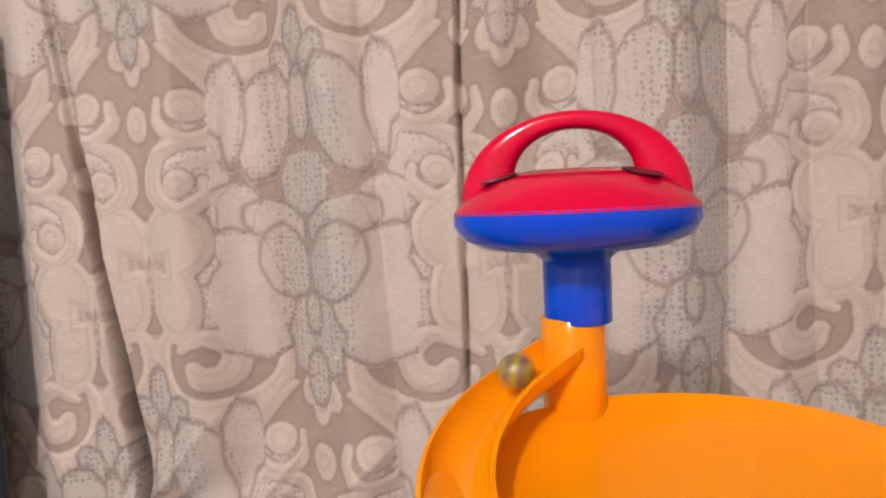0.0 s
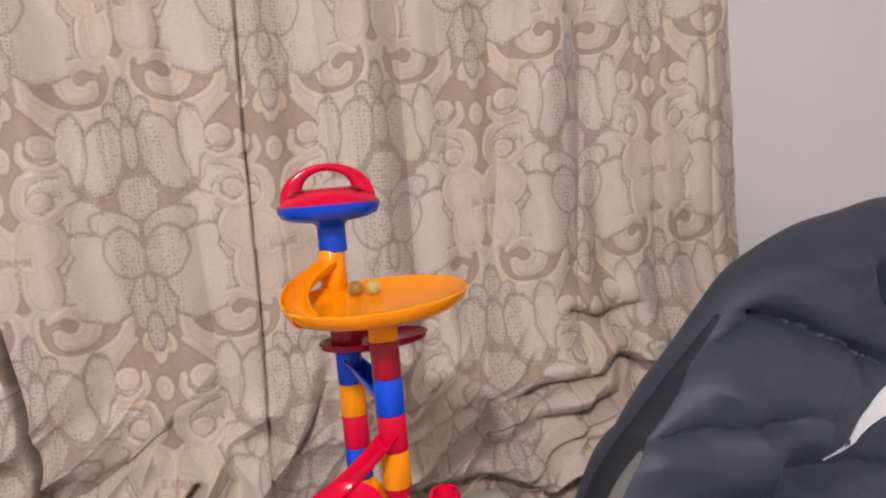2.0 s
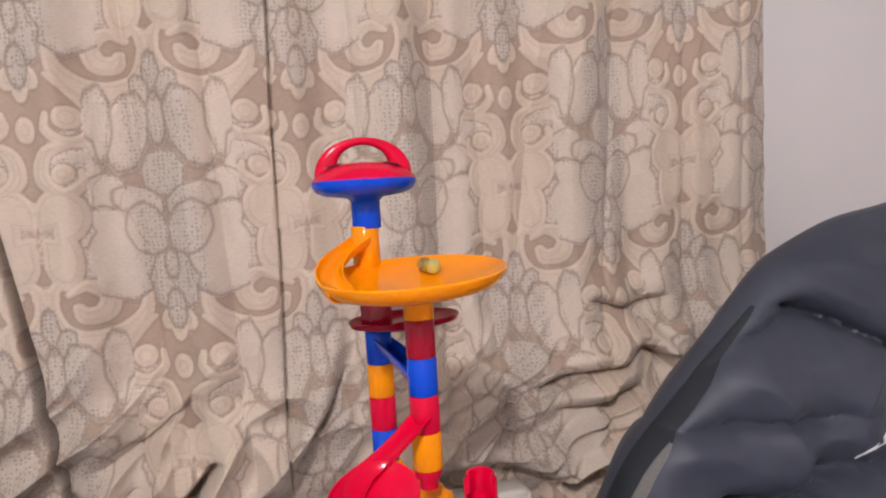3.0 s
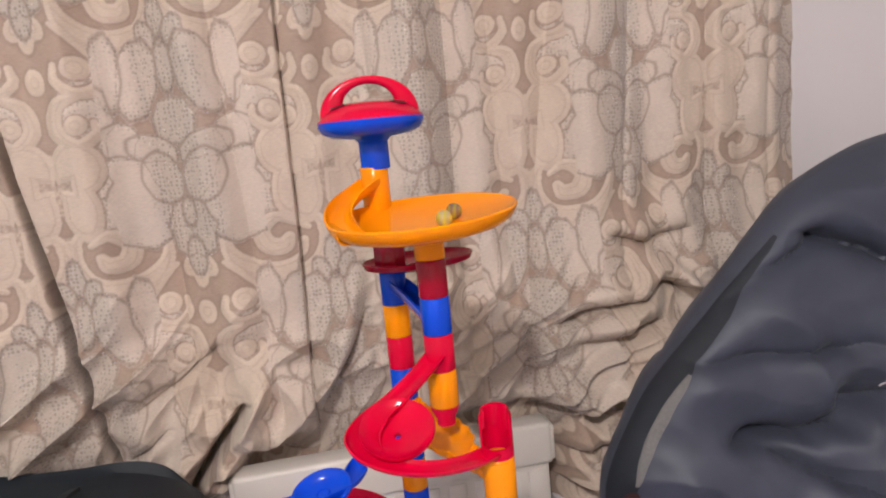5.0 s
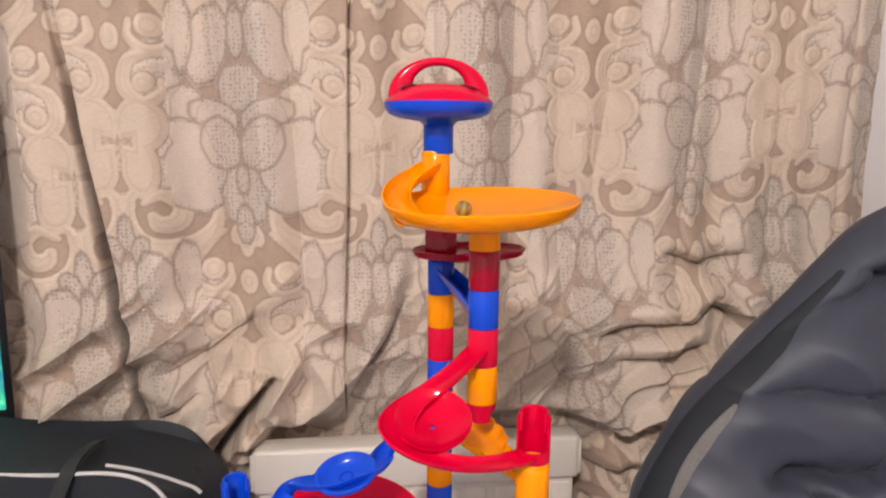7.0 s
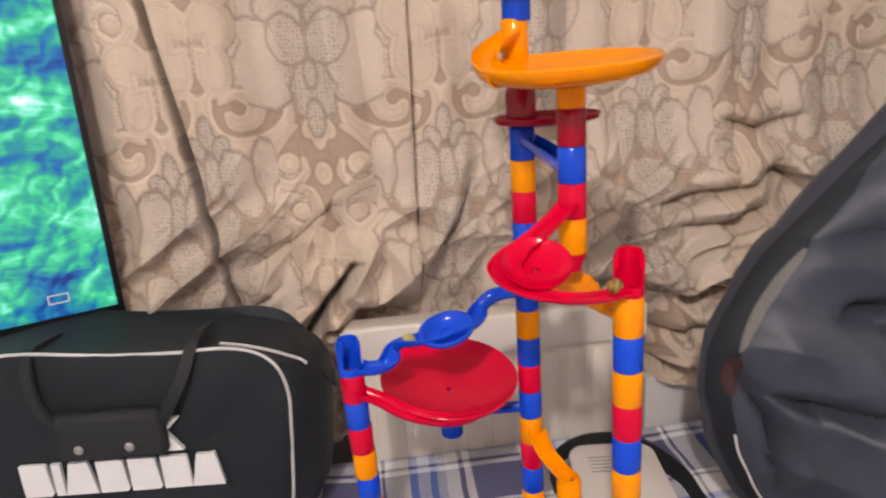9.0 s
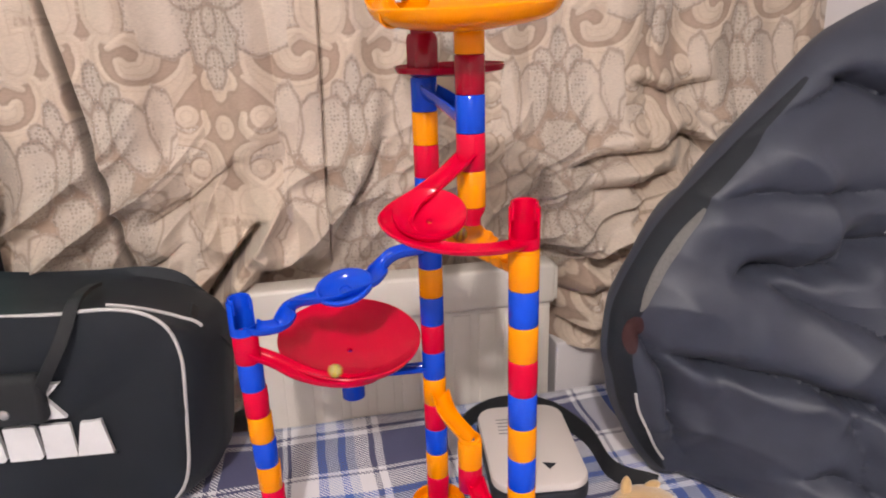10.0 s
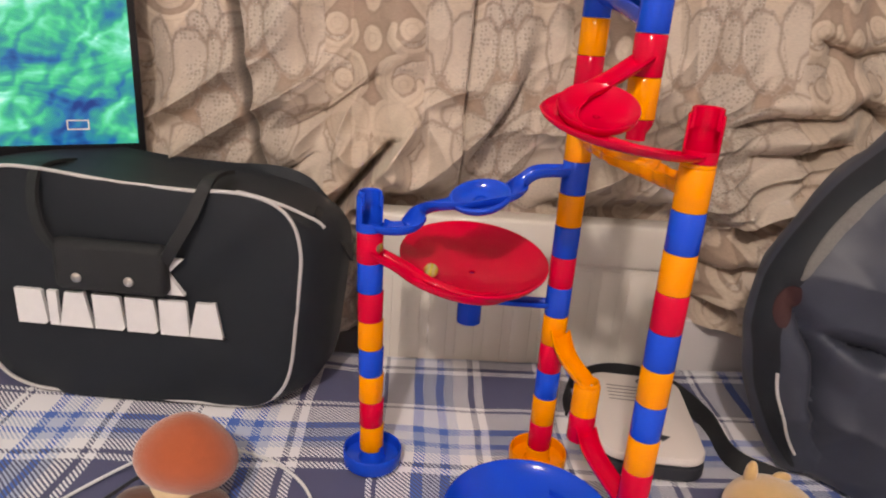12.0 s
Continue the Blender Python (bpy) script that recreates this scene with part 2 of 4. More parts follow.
def loft(rings, closed=True, cap=True, loop=False):
    """Skin a list of equal-length rings of points."""
    bm = bmesh.new()
    vs = [[bm.verts.new(p) for p in ring] for ring in rings]
    n = len(rings[0])
    pairs = list(zip(vs, vs[1:])) + ([(vs[-1], vs[0])] if loop else [])
    for a, c in pairs:
        for k in range(n if closed else n - 1):
            q = (a[k], a[(k + 1) % n], c[(k + 1) % n], c[k])
            bm.faces.new(q)
    if cap and closed and not loop:
        bm.faces.new(vs[0])
        bm.faces.new(vs[-1][::-1])
    return bm


def lathe(profile, centre=(0, 0, 0), n=40, start=0.0, sweep=360.0):
    """Turn a closed outline of (radius, height) about the z axis."""
    full = sweep >= 360
    rings = []
    for k in range(n if full else n + 1):
        a = radians(start + sweep * k / n)
        rings.append([(centre[0] + r * math.cos(a), centre[1] + r * math.sin(a), centre[2] + z) for r, z in profile])
    return loft(rings, loop=full)


def spline(pts, steps=10):
    """A smooth curve through the given points."""
    P = [Vector(p) for p in pts]
    P = [2 * P[0] - P[1]] + P + [2 * P[-1] - P[-2]]
    out = []
    for i in range(1, len(P) - 2):
        for s in range(steps):
            t = s / steps
            out.append(0.5 * ((2 * P[i]) + (P[i + 1] - P[i - 1]) * t + (2 * P[i - 1] - 5 * P[i] + 4 * P[i + 1] - P[i + 2]) * t * t
                              + (3 * P[i] - P[i - 1] - 3 * P[i + 1] + P[i + 2]) * t ** 3))
    return out + [P[-2]]


def channel(pts, width=0.0115, depth=0.010, wall=0.0018, steps=10, widen=None):
    """A U-shaped marble chute swept along a path; widen(s) scales its half-width along the way."""
    path = spline(pts, steps)
    rings = []
    for i, p in enumerate(path):
        d = (path[min(i + 1, len(path) - 1)] - path[max(i - 1, 0)]).normalized()
        side = d.cross(Vector((0, 0, 1))).normalized()
        up = side.cross(d)
        w = width * (widen(i / (len(path) - 1)) if widen else 1.0)
        ring = []
        for k in range(9):
            a = math.pi + math.pi * k / 8
            ring.append(p + side * (w * math.cos(a)) + up * (depth * (1 + math.sin(a))))
        for k in range(8, -1, -1):
            a = math.pi + math.pi * k / 8
            ring.append(p + side * ((w - wall) * math.cos(a)) + up * (depth + (depth - wall) * math.sin(a) + (0.0006 if k in (0, 8) else 0)))
        rings.append(ring)
    return loft(rings)


def cord(pts, r, steps=8, n=8):
    path = spline(pts, steps)
    rings = []
    for i, p in enumerate(path):
        d = (path[min(i + 1, len(path) - 1)] - path[max(i - 1, 0)]).normalized()
        ref = Vector((0, 0, 1)) if abs(d.z) < 0.9 else Vector((0, 1, 0))
        s = d.cross(ref).normalized()
        u = s.cross(d)
        rings.append([p + s * (r * math.cos(2 * math.pi * k / n)) + u * (r * math.sin(2 * math.pi * k / n)) for k in range(n)])
    return loft(rings)


def ribbon(pts, width, thick, across, steps=8):
    """A flat strap along a path, its width along 'across'."""
    path = spline(pts, steps)
    ac = Vector(across).normalized()
    rings = []
    for i, p in enumerate(path):
        d = (path[min(i + 1, len(path) - 1)] - path[max(i - 1, 0)]).normalized()
        nrm = d.cross(ac).normalized()
        a2 = nrm.cross(d)
        rings.append([p + a2 * sx * width / 2 + nrm * sz * thick / 2 for sx, sz in ((-1, -1), (1, -1), (1, 1), (-1, 1))])
    return loft(rings)


def box(x0, y0, z0, x1, y1, z1, bevel=0.0, seg=2):
    bm = bmesh.new()
    bmesh.ops.create_cube(bm, size=1.0)
    for v in bm.verts:
        v.co = Vector(((x0 + x1) / 2 + v.co.x * (x1 - x0), (y0 + y1) / 2 + v.co.y * (y1 - y0), (z0 + z1) / 2 + v.co.z * (z1 - z0)))
    if bevel:
        bmesh.ops.bevel(bm, geom=list(bm.edges), offset=bevel, segments=seg, affect="EDGES", profile=0.5)
    return bm


def sphere_bm(r, centre=(0, 0, 0), squash=(1, 1, 1), n=24):
    bm = bmesh.new()
    bmesh.ops.create_uvsphere(bm, u_segments=n, v_segments=n // 2, radius=r)
    for v in bm.verts:
        v.co = Vector((v.co.x * squash[0] + centre[0], v.co.y * squash[1] + centre[1], v.co.z * squash[2] + centre[2]))
    return bm


def merge(*bms):
    me = bpy.data.meshes.new("scratch")
    out = bmesh.new()
    for b in bms:
        b.to_mesh(me)
        out.from_mesh(me)
        b.free()
    bpy.data.meshes.remove(me)
    return out


def thing(name, label, category, m=None, group=""):
    ob = new(name)
    if m is not None:
        ob.matrix_world = m
    return tagged(ob, label=label, category=category, group=group)


# ---- the room ----
# the window wall runs along u; v points out of the wall into the room
YAW = -7.4
WALL0 = Vector((0.0, 0.745, 0.0))
WU = Vector((math.cos(radians(YAW)), math.sin(radians(YAW)), 0))
WV = Vector((math.sin(radians(YAW)), -math.cos(radians(YAW)), 0))
WALLPOSE = pose(0, 0.745, 0, 0, 0, YAW)
FLOOR_Z, CEIL_Z = -0.52, 1.86


def setting(name, bm, mat, label, m=None, category="wall"):
    ob = obj(name, bm, mat, smooth=False)
    if m is not None:
        ob.matrix_world = m
    return tagged(ob, label=label, category=category, kind="structure")


setting("wall_north", box(-2.2, 0.085, FLOOR_Z, 2.0, 0.20, CEIL_Z), WALLPAINT, "plain off-white painted wall behind the curtain", WALLPOSE)
setting("wall_east", box(1.86, -3.4, FLOOR_Z, 2.0, 0.084, CEIL_Z), WALLPAINT, "plain off-white painted side wall", WALLPOSE)
setting("wall_west", box(-2.2, -3.4, FLOOR_Z, -2.06, 0.084, CEIL_Z), WALLPAINT, "plain off-white painted side wall", WALLPOSE)
setting("wall_south", box(-2.2, -3.55, FLOOR_Z, 2.0, -3.41, CEIL_Z), WALLPAINT, "plain off-white painted wall", WALLPOSE)
setting("baseboard", box(0.478, -0.038, FLOOR_Z, 1.00, 0.084, 0.073, 0.003), WALLPAINT, "white painted boxing under the curtain beside the radiator", WALLPOSE, "baseboard")
setting("floor", box(-2.2, -3.55, FLOOR_Z - 0.1, 2.0, 0.2, FLOOR_Z - 0.002), CARPET, "grey-brown carpeted floor", WALLPOSE, "floor")
setting("ceiling", box(-2.2, -3.55, CEIL_Z + 0.002, 2.0, 0.2, CEIL_Z + 0.1), CEILPAINT, "plain white painted ceiling", WALLPOSE, "ceiling")


# ---- curtain ----
def smoothstep(a, b, x):
    t = np.clip((x - a) / (b - a), 0, 1)
    return t * t * (3 - 2 * t)


def value_noise(x, y, seed):
    rng = np.random.RandomState(seed)
    g = rng.rand(64, 64)
    xi, yi = np.floor(x).astype(int), np.floor(y).astype(int)
    fx, fy = x - xi, y - yi
    fx, fy = fx * fx * (3 - 2 * fx), fy * fy * (3 - 2 * fy)
    a, b2 = g[xi % 64, yi % 64], g[(xi + 1) % 64, yi % 64]
    c, d = g[xi % 64, (yi + 1) % 64], g[(xi + 1) % 64, (yi + 1) % 64]
    return (a * (1 - fx) + b2 * fx) * (1 - fy) + (c * (1 - fx) + d * fx) * fy


def weave_tile():
    """Half of one column of the pattern: a big flower above paired scrolls, as distances to their outlines."""
    W, H = 222, 1000
    x, y = np.meshgrid(np.arange(W, dtype=float), np.arange(H, dtype=float), indexing="ij")
    flower, scroll, seam = (np.full(x.shape, 99.0) for _ in range(3))

    def near(cy):
        return (y - cy + H / 2) % H - H / 2

    def oval(cx, cy, rx, ry, rot=0.0, scallop=0.0):
        dx, dy = x - cx, near(cy)
        c, q = math.cos(radians(rot)), math.sin(radians(rot))
        ex, ey = (dx * c + dy * q) / rx, (-dx * q + dy * c) / ry
        k = np.sqrt(ex * ex + ey * ey) + 1e-6
        if scallop:
            k = k + scallop * np.abs(np.sin(4.0 * np.arctan2(ey, ex) + 0.6))
        return (k - 1) * min(rx, ry)

    for o in ((0, 46, 18, 54, 0, 0.06), (27, 66, 20, 32, 18, 0.06), (0, 128, 18, 54), (58, 148, 41, 84, -12, 0.05), (110, 134, 28, 86, -4, 0.07), (146, 222, 42, 92, 4, 0.10),
              (102, 268, 36, 40, 10, 0.05), (0, 236, 44, 50, 0, 0.10), (48, 292, 52, 31, -26, 0.04), (94, 396, 72, 104, 16, 0.05), (160, 340, 36, 44, 0, 0.12), (38, 350, 38, 58, 14, 0.04),
              (0, 462, 48, 74, 0, 0.12), (0, 520, 18, 42), (0, 424, 13, 32)):
        d = oval(*o)
        seam = np.where(d < flower, np.minimum(np.abs(d - flower), np.abs(d)), np.minimum(seam, np.abs(d)))
        flower = np.minimum(flower, d)
    # curling strokes: x, y and half-width along each one
    for stroke in (((50, 466, 4), (60, 522, 13), (96, 560, 20), (146, 570, 23), (190, 548, 19), (210, 505, 14), (204, 458, 10), (174, 430, 7)),
                   ((178, 468, 5), (146, 452, 11), (116, 476, 15), (124, 510, 18), (152, 514, 16), (164, 496, 9)),
                   ((46, 536, 4), (84, 570, 11), (114, 612, 14), (102, 654, 13), (66, 666, 10), (36, 642, 8), (38, 612, 5)),
                   ((70, 668, 7), (30, 690, 12), (22, 738, 14), (54, 768, 12), (86, 746, 9), (84, 722, 4))):
        path = spline([(px, py, w) for px, py, w in stroke], 9)
        for q in path:
            scroll = np.minimum(scroll, np.hypot(x - q.x, near(q.y)) - q.z)
    # heart, drop and the paired lobes with a slot between them
    for o in ((14, 540, 17, 25, -26), (0, 560, 14, 26), (0, 642, 16, 24), (70, 618, 21, 22), (56, 728, 17, 19, 30), (44, 812, 46, 54), (36, 890, 36, 70, -8), (11, 966, 11, 18, -24), (0, 800, 8, 16)):
        scroll = np.minimum(scroll, oval(*o))
    slot = np.minimum(np.maximum(x - 30, np.abs(near(845)) - 5 - 0.22 * x), np.maximum(x - 4.5 - 0.05 * np.abs(near(900)), np.abs(near(900)) - 54))
    return flower, seam, np.maximum(scroll, np.minimum(-slot, 1.1))


def weave_colours(u, z):
    """The woven pattern: each column hangs half a repeat below the next. u counts columns, z metres below the top of a flower."""
    A, H = 220.0, 1000.0
    tiles = weave_tile()
    px = u * A + 7 * (value_noise(u * 1.1 + 3, z * 3.5 + 5, 31) - 0.5)
    py = z / 0.00070 + 12 * (value_noise(u * 1.3 + 9, z * 4 + 1, 33) - 0.5)
    middle, inner = np.zeros(u.shape), np.zeros(u.shape, dtype=bool)
    flower, scroll, seam = (np.full(u.shape, 99.0) for _ in range(3))
    for shift, drop in ((0.0, 0.0), (A, H / 2)):
        x = np.abs((px + shift + A) % (2 * A) - A)
        y = (py + drop) % H
        xi, yi = np.floor(x).astype(int), np.floor(y).astype(int)
        fx, fy = x - xi, y - yi
        x2, y2 = np.minimum(xi + 1, 221), (yi + 1) % 1000
        f, m, c = ((t[xi, yi % 1000] * (1 - fx) + t[x2, yi % 1000] * fx) * (1 - fy) + (t[xi, y2] * (1 - fx) + t[x2, y2] * fx) * fy for t in tiles)
        seam = np.where(f < flower, m, seam)
        middle = np.where(f < flower, smoothstep(76, 46, x), middle)
        inner = np.where(f < flower, x < 128, inner)
        flower = np.minimum(flower, f)
        scroll = np.minimum(scroll, c)
    # the scrolls lie over the outer petals, with a narrow gap
    flower = np.where(inner, flower, np.maximum(flower, 6.0 - scroll))
    ground = np.array((0.396, 0.291, 0.221))
    cream = np.array((0.580, 0.474, 0.374))
    silver = np.array((0.575, 0.485, 0.402))
    grey = np.array((0.490, 0.418, 0.352))
    line = np.array((0.260, 0.188, 0.145))
    col = np.broadcast_to(ground, u.shape + (3,)).copy()
    wig = (value_noise(u * 55, z * 300, 3) - 0.5) * 2.4
    fs, ss = flower - 2.0 + wig * 1.2, scroll - 1.0 + wig * 0.6

    def blend(c, k):
        return col * (1 - k[..., None]) + c * k[..., None]

    col = blend(line, np.exp(-((np.minimum(fs, ss) - 2.0) / 2.2) ** 2) * 0.45)
    sm = smoothstep(1.4, -1.4, ss)
    col = blend(cream, sm)
    # an inner contour follows the broad scrolls
    col = blend(ground, sm * np.exp(-((ss + 10) / 1.6) ** 2) * 0.40)
    fm = smoothstep(1.4, -1.4, fs)
    col = blend(silver, fm)
    col = blend(grey, fm * middle * 0.8)
    col = blend(line * 1.1, fm * np.exp(-(seam / 2.6) ** 2) * 0.80)
    # a stitched row follows the rim of each petal, and stitches fill the heart of the flower
    zone = smoothstep(0.60, 0.74, value_noise(u * 2 + 4, z * 9 + 4, 14))
    rim = smoothstep(-13, -6, fs)
    rays = 0.5 + 0.5 * np.sin(z * 1500 + 3 * value_noise(u * 7, z * 40, 8))
    col = blend(cream * 1.10, fm * (1 - middle) * rays * 0.15)
    return col, fm * np.clip(0.22 * zone + 0.7 * rim + middle, 0, 1), smoothstep(4, -9, np.minimum(flower, scroll))


def curtain():
    U0, U1, Z1 = -0.80, 0.955, 1.22
    nu, nz = 1120, 720
    u1 = np.linspace(U0, U1, nu)
    z1 = np.linspace(0, 1, nz)
    u, s = np.meshgrid(u1, z1, indexing="ij")
    zb = 0.02 + 0.055 * smoothstep(0.40, 0.52, u)
    z = zb + (Z1 - zb) * s
    low = smoothstep(0.58, 0.24, z)
    # soft rounded folds
    d = 0.018 * np.sin(u * 23 + 0.8 * np.sin(z * 2.2)) + 0.012 * np.sin(u * 41 + 1.0 + z * 1.3) + 0.006 * np.sin(u * 77 + z * 3)
    d *= 0.75
    # soft hollows between the folds: place at the top, drift to the bottom, depth, breadth
    for c, drift, depth, breadth in ((0.365, -0.01, 0.022, 0.016), (0.800, -0.02, 0.018, 0.012), (-0.085, 0.02, 0.016, 0.012), (0.02, 0.03, 0.013, 0.010), (0.545, -0.10, 0.022, 0.020),
                                     (-0.43, 0.03, 0.012, 0.012), (0.235, 0.01, 0.012, 0.010), (0.90, -0.01, 0.014, 0.010), (0.68, -0.08, 0.018, 0.014), (0.430, 0.015, 0.020, 0.020)):
        e = u - (c + drift * (0.95 - z) / 0.6)
        d -= depth * np.where(e > 0, np.exp(-e / breadth), np.exp(e / (breadth * 2.6)))
    # two narrow slits where one drop of cloth laps the next: place, drift, depth, half-width, lap
    for c, drift, depth, half, lap, top in ((-0.296, 0.084, 0.060, 0.0040, 0.004, 0.86), (0.117, -0.014, 0.016, 0.0010, 0.005, 1.15)):
        e = u - (c + drift * (0.95 - z) / 0.6 + 0.0012 * np.sin(z * 13))
        w = half * (0.75 + 0.5 * value_noise(z * 6 + 40 * c, z * 0 + 2.5, 21)) + 0.0010
        d += np.where(e < 0, lap * np.exp(e / 0.06), -lap * np.exp(-e / 0.03))
        d -= (0.012 + (depth - 0.012) * smoothstep(top, top - 0.2, z)) * np.exp(-(e / w) ** 4)
    # shallow puckers all over the heavy cloth
    pucker = 1 - np.abs(2 * value_noise(u * 13 + 0.8 * np.sin(z * 9) + 5, z * 9 + 0.9 * np.sin(u * 12), 51) - 1)
    d += (0.004 + 0.007 * low) * pucker ** 2 + (0.0015 + 0.002 * low) * (1 - np.abs(2 * value_noise(u * 34 + 2, z * 26 + 8, 52) - 1)) ** 2
    # bunched, slanting wrinkles towards the hem
    a = u * 0.80 + z * 0.60
    b = -u * 0.60 + z * 0.80
    warp = 0.05 * (value_noise(u * 7, z * 7, 41) - 0.5)
    pleat = (1 - np.abs(2 * value_noise((a + warp) * 4 + 7, (b + warp) * 13 + 3, 5) - 1)) ** 2.2
    pleat2 = (1 - np.abs(2 * value_noise((a - warp) * 9 + 2, (b + warp) * 24 + 9, 6) - 1)) ** 2.0
    flat = (1 - np.abs(2 * value_noise((u + warp) * 4.5 + 1, (z + 0.12 * np.sin(u * 7) + warp) * 19 + 4, 9) - 1)) ** 2.4
    right = smoothstep(0.15, 0.50, u)
    d += low * ((1 - right) * (0.060 * pleat + 0.022 * pleat2) + right * (0.045 * flat + 0.026 * pleat2 + 0.016 * pleat) - 0.018)
    d += 0.05 * right * smoothstep(0.62, 0.30, z) + 0.015 * value_noise(u * 3, z * 2, 11)
    # sharp curved wrinkles: a hollow under a raised fold, along a line in the cloth
    for us, zs, depth, width in (((0.50, 0.56, 0.63, 0.67, 0.705, 0.735), (0.392, 0.410, 0.414, 0.436, 0.428, 0.396), 0.042, 0.010), ((0.53, 0.60, 0.66), (0.352, 0.366, 0.378), 0.030, 0.009),
                                 ((0.42, 0.50, 0.57, 0.63), (0.262, 0.250, 0.256, 0.240), 0.034, 0.010), ((0.45, 0.52, 0.60), (0.168, 0.176, 0.188), 0.036, 0.009), ((0.46, 0.55, 0.62), (0.120, 0.108, 0.116), 0.030, 0.008),
                                 ((0.62, 0.70, 0.80), (0.300, 0.330, 0.318), 0.032, 0.010), ((0.60, 0.66, 0.74), (0.520, 0.500, 0.515), 0.020, 0.010), ((0.100, 0.130, 0.165, 0.195), (0.285, 0.340, 0.395, 0.450), 0.034, 0.012),
                                 ((-0.16, -0.10, -0.03), (0.345, 0.375, 0.430), 0.016, 0.012), ((-0.18, -0.12), (0.270, 0.310), 0.020, 0.010)):
        zc = np.interp(u, us, zs)
        slope = np.hypot(1.0, (zs[-1] - zs[0]) / (us[-1] - us[0]))
        e = (z - zc) / slope
        w = smoothstep(us[0] - 0.02, us[0] + 0.025, u) * smoothstep(us[-1] + 0.02, us[-1] - 0.025, u)
        d += w * depth * np.where(e > 0, 0.75 * np.exp(-((e - 0.020) / 0.020) ** 2) * smoothstep(0, 0.008, e), -0.9 * np.exp(e / width) * smoothstep(-0.0, -0.003, e))
    # a loose corner of cloth pulled up beside the radiator, dark slit on one side
    e = u - (-0.052 + 0.75 * (z - 0.262))
    d += 0.045 * smoothstep(0.0, 0.010, e) * np.exp(-np.maximum(e, 0) / 0.075) * smoothstep(0.385, 0.335, z)
    d -= 0.070 * np.exp(-((e + 0.004) / 0.009) ** 2) * smoothstep(0.350, 0.320, z)
    # tucked in behind the radiator
    tuck = smoothstep(0.29, 0.23, z) * smoothstep(-0.04, 0.00, u) * smoothstep(0.52, 0.46, u)
    d = d * (1 - tuck) - 0.02 * tuck
    d = np.maximum(d, -0.078)
    p = np.empty((nu, nz, 3))
    # each drop of cloth carries its own piece of the pattern, gathered unevenly
    left = (u < 0.111 - 0.014 * (0.95 - z) / 0.6 + 0.004).astype(float)
    far = (u < -0.296 + 0.084 * (0.95 - z) / 0.6).astype(float)
    cols_right = np.interp(u, (0.00, 0.155, 0.318, 0.480, 0.645, 0.790, 0.955), (-4, -3, -2, -1, 0, 1, 2))
    cols_left = np.interp(u - 0.02 * (0.75 - z), (-0.92, -0.210, -0.045, 0.138), (-9.3, -5, -4, -3))
    columns = cols_right * (1 - left) + (cols_left + 0.35 * far) * left
    below = (0.950 + 0.10 * (u - 0.48)) * (1 - left) + (0.924 - 0.05 * far) * left - z
    col, fm, raised = weave_colours(columns, below)
    d = d + 0.0022 * raised
    for k in range(3):
        p[..., k] = WALL0[k] + WU[k] * u + WV[k] * d
    p[..., 2] = z
    me = bpy.data.meshes.new("curtain")
    idx = np.arange(nu * nz).reshape(nu, nz)
    q = np.stack([idx[:-1, :-1], idx[1:, :-1], idx[1:, 1:], idx[:-1, 1:]], -1).reshape(-1, 4)
    me.vertices.add(nu * nz)
    me.vertices.foreach_set("co", p.reshape(-1))
    me.loops.add(q.size)
    me.loops.foreach_set("vertex_index", q.reshape(-1).astype(np.int32))
    me.polygons.add(len(q))
    me.polygons.foreach_set("loop_start", np.arange(0, q.size, 4, dtype=np.int32))
    me.polygons.foreach_set("use_smooth", np.ones(len(q), dtype=bool))
    me.update(calc_edges=True)
    at = me.color_attributes.new("weave", "FLOAT_COLOR", "POINT")
    rgba = np.concatenate([col, fm[..., None]], -1).astype(np.float32)
    at.data.foreach_set("color", rgba.reshape(-1))
    me.materials.append(CURTAIN)
    ob = new("curtain", me)
    # loose glints of metal thread, scattered over the flowers
    rng = np.random.RandomState(77)
    ok = np.argwhere(fm > 0.6)
    pick = ok[rng.choice(len(ok), 5000, replace=False)]
    verts, faces = [], []
    for i, j in pick:
        c = Vector(p[i, j]) + WV * 0.0012
        q2 = Euler((rng.uniform(-0.9, 0.9), rng.uniform(-0.4, 0.4), rng.uniform(-0.9, 0.9))).to_matrix()
        ax, az = q2 @ WU * 0.0004, q2 @ Vector((0, 0, 1)) * rng.uniform(0.0004, 0.0007)
        k = len(verts)
        verts += [c - ax - az, c + ax - az, c + ax + az, c - ax + az]
        faces.append((k, k + 1, k + 2, k + 3))
    gm = bpy.data.meshes.new("metal_thread")
    gm.from_pydata(verts, [], faces)
    gm.materials.append(THREAD)
    g = new("metal_thread", gm)
    g.parent = ob
    tagged(g, label="fine silver metallic thread", kind="stuff")
    return tagged(ob, label="beige jacquard curtain with cream scrolls and silvery flowers", category="curtain")


curtain()


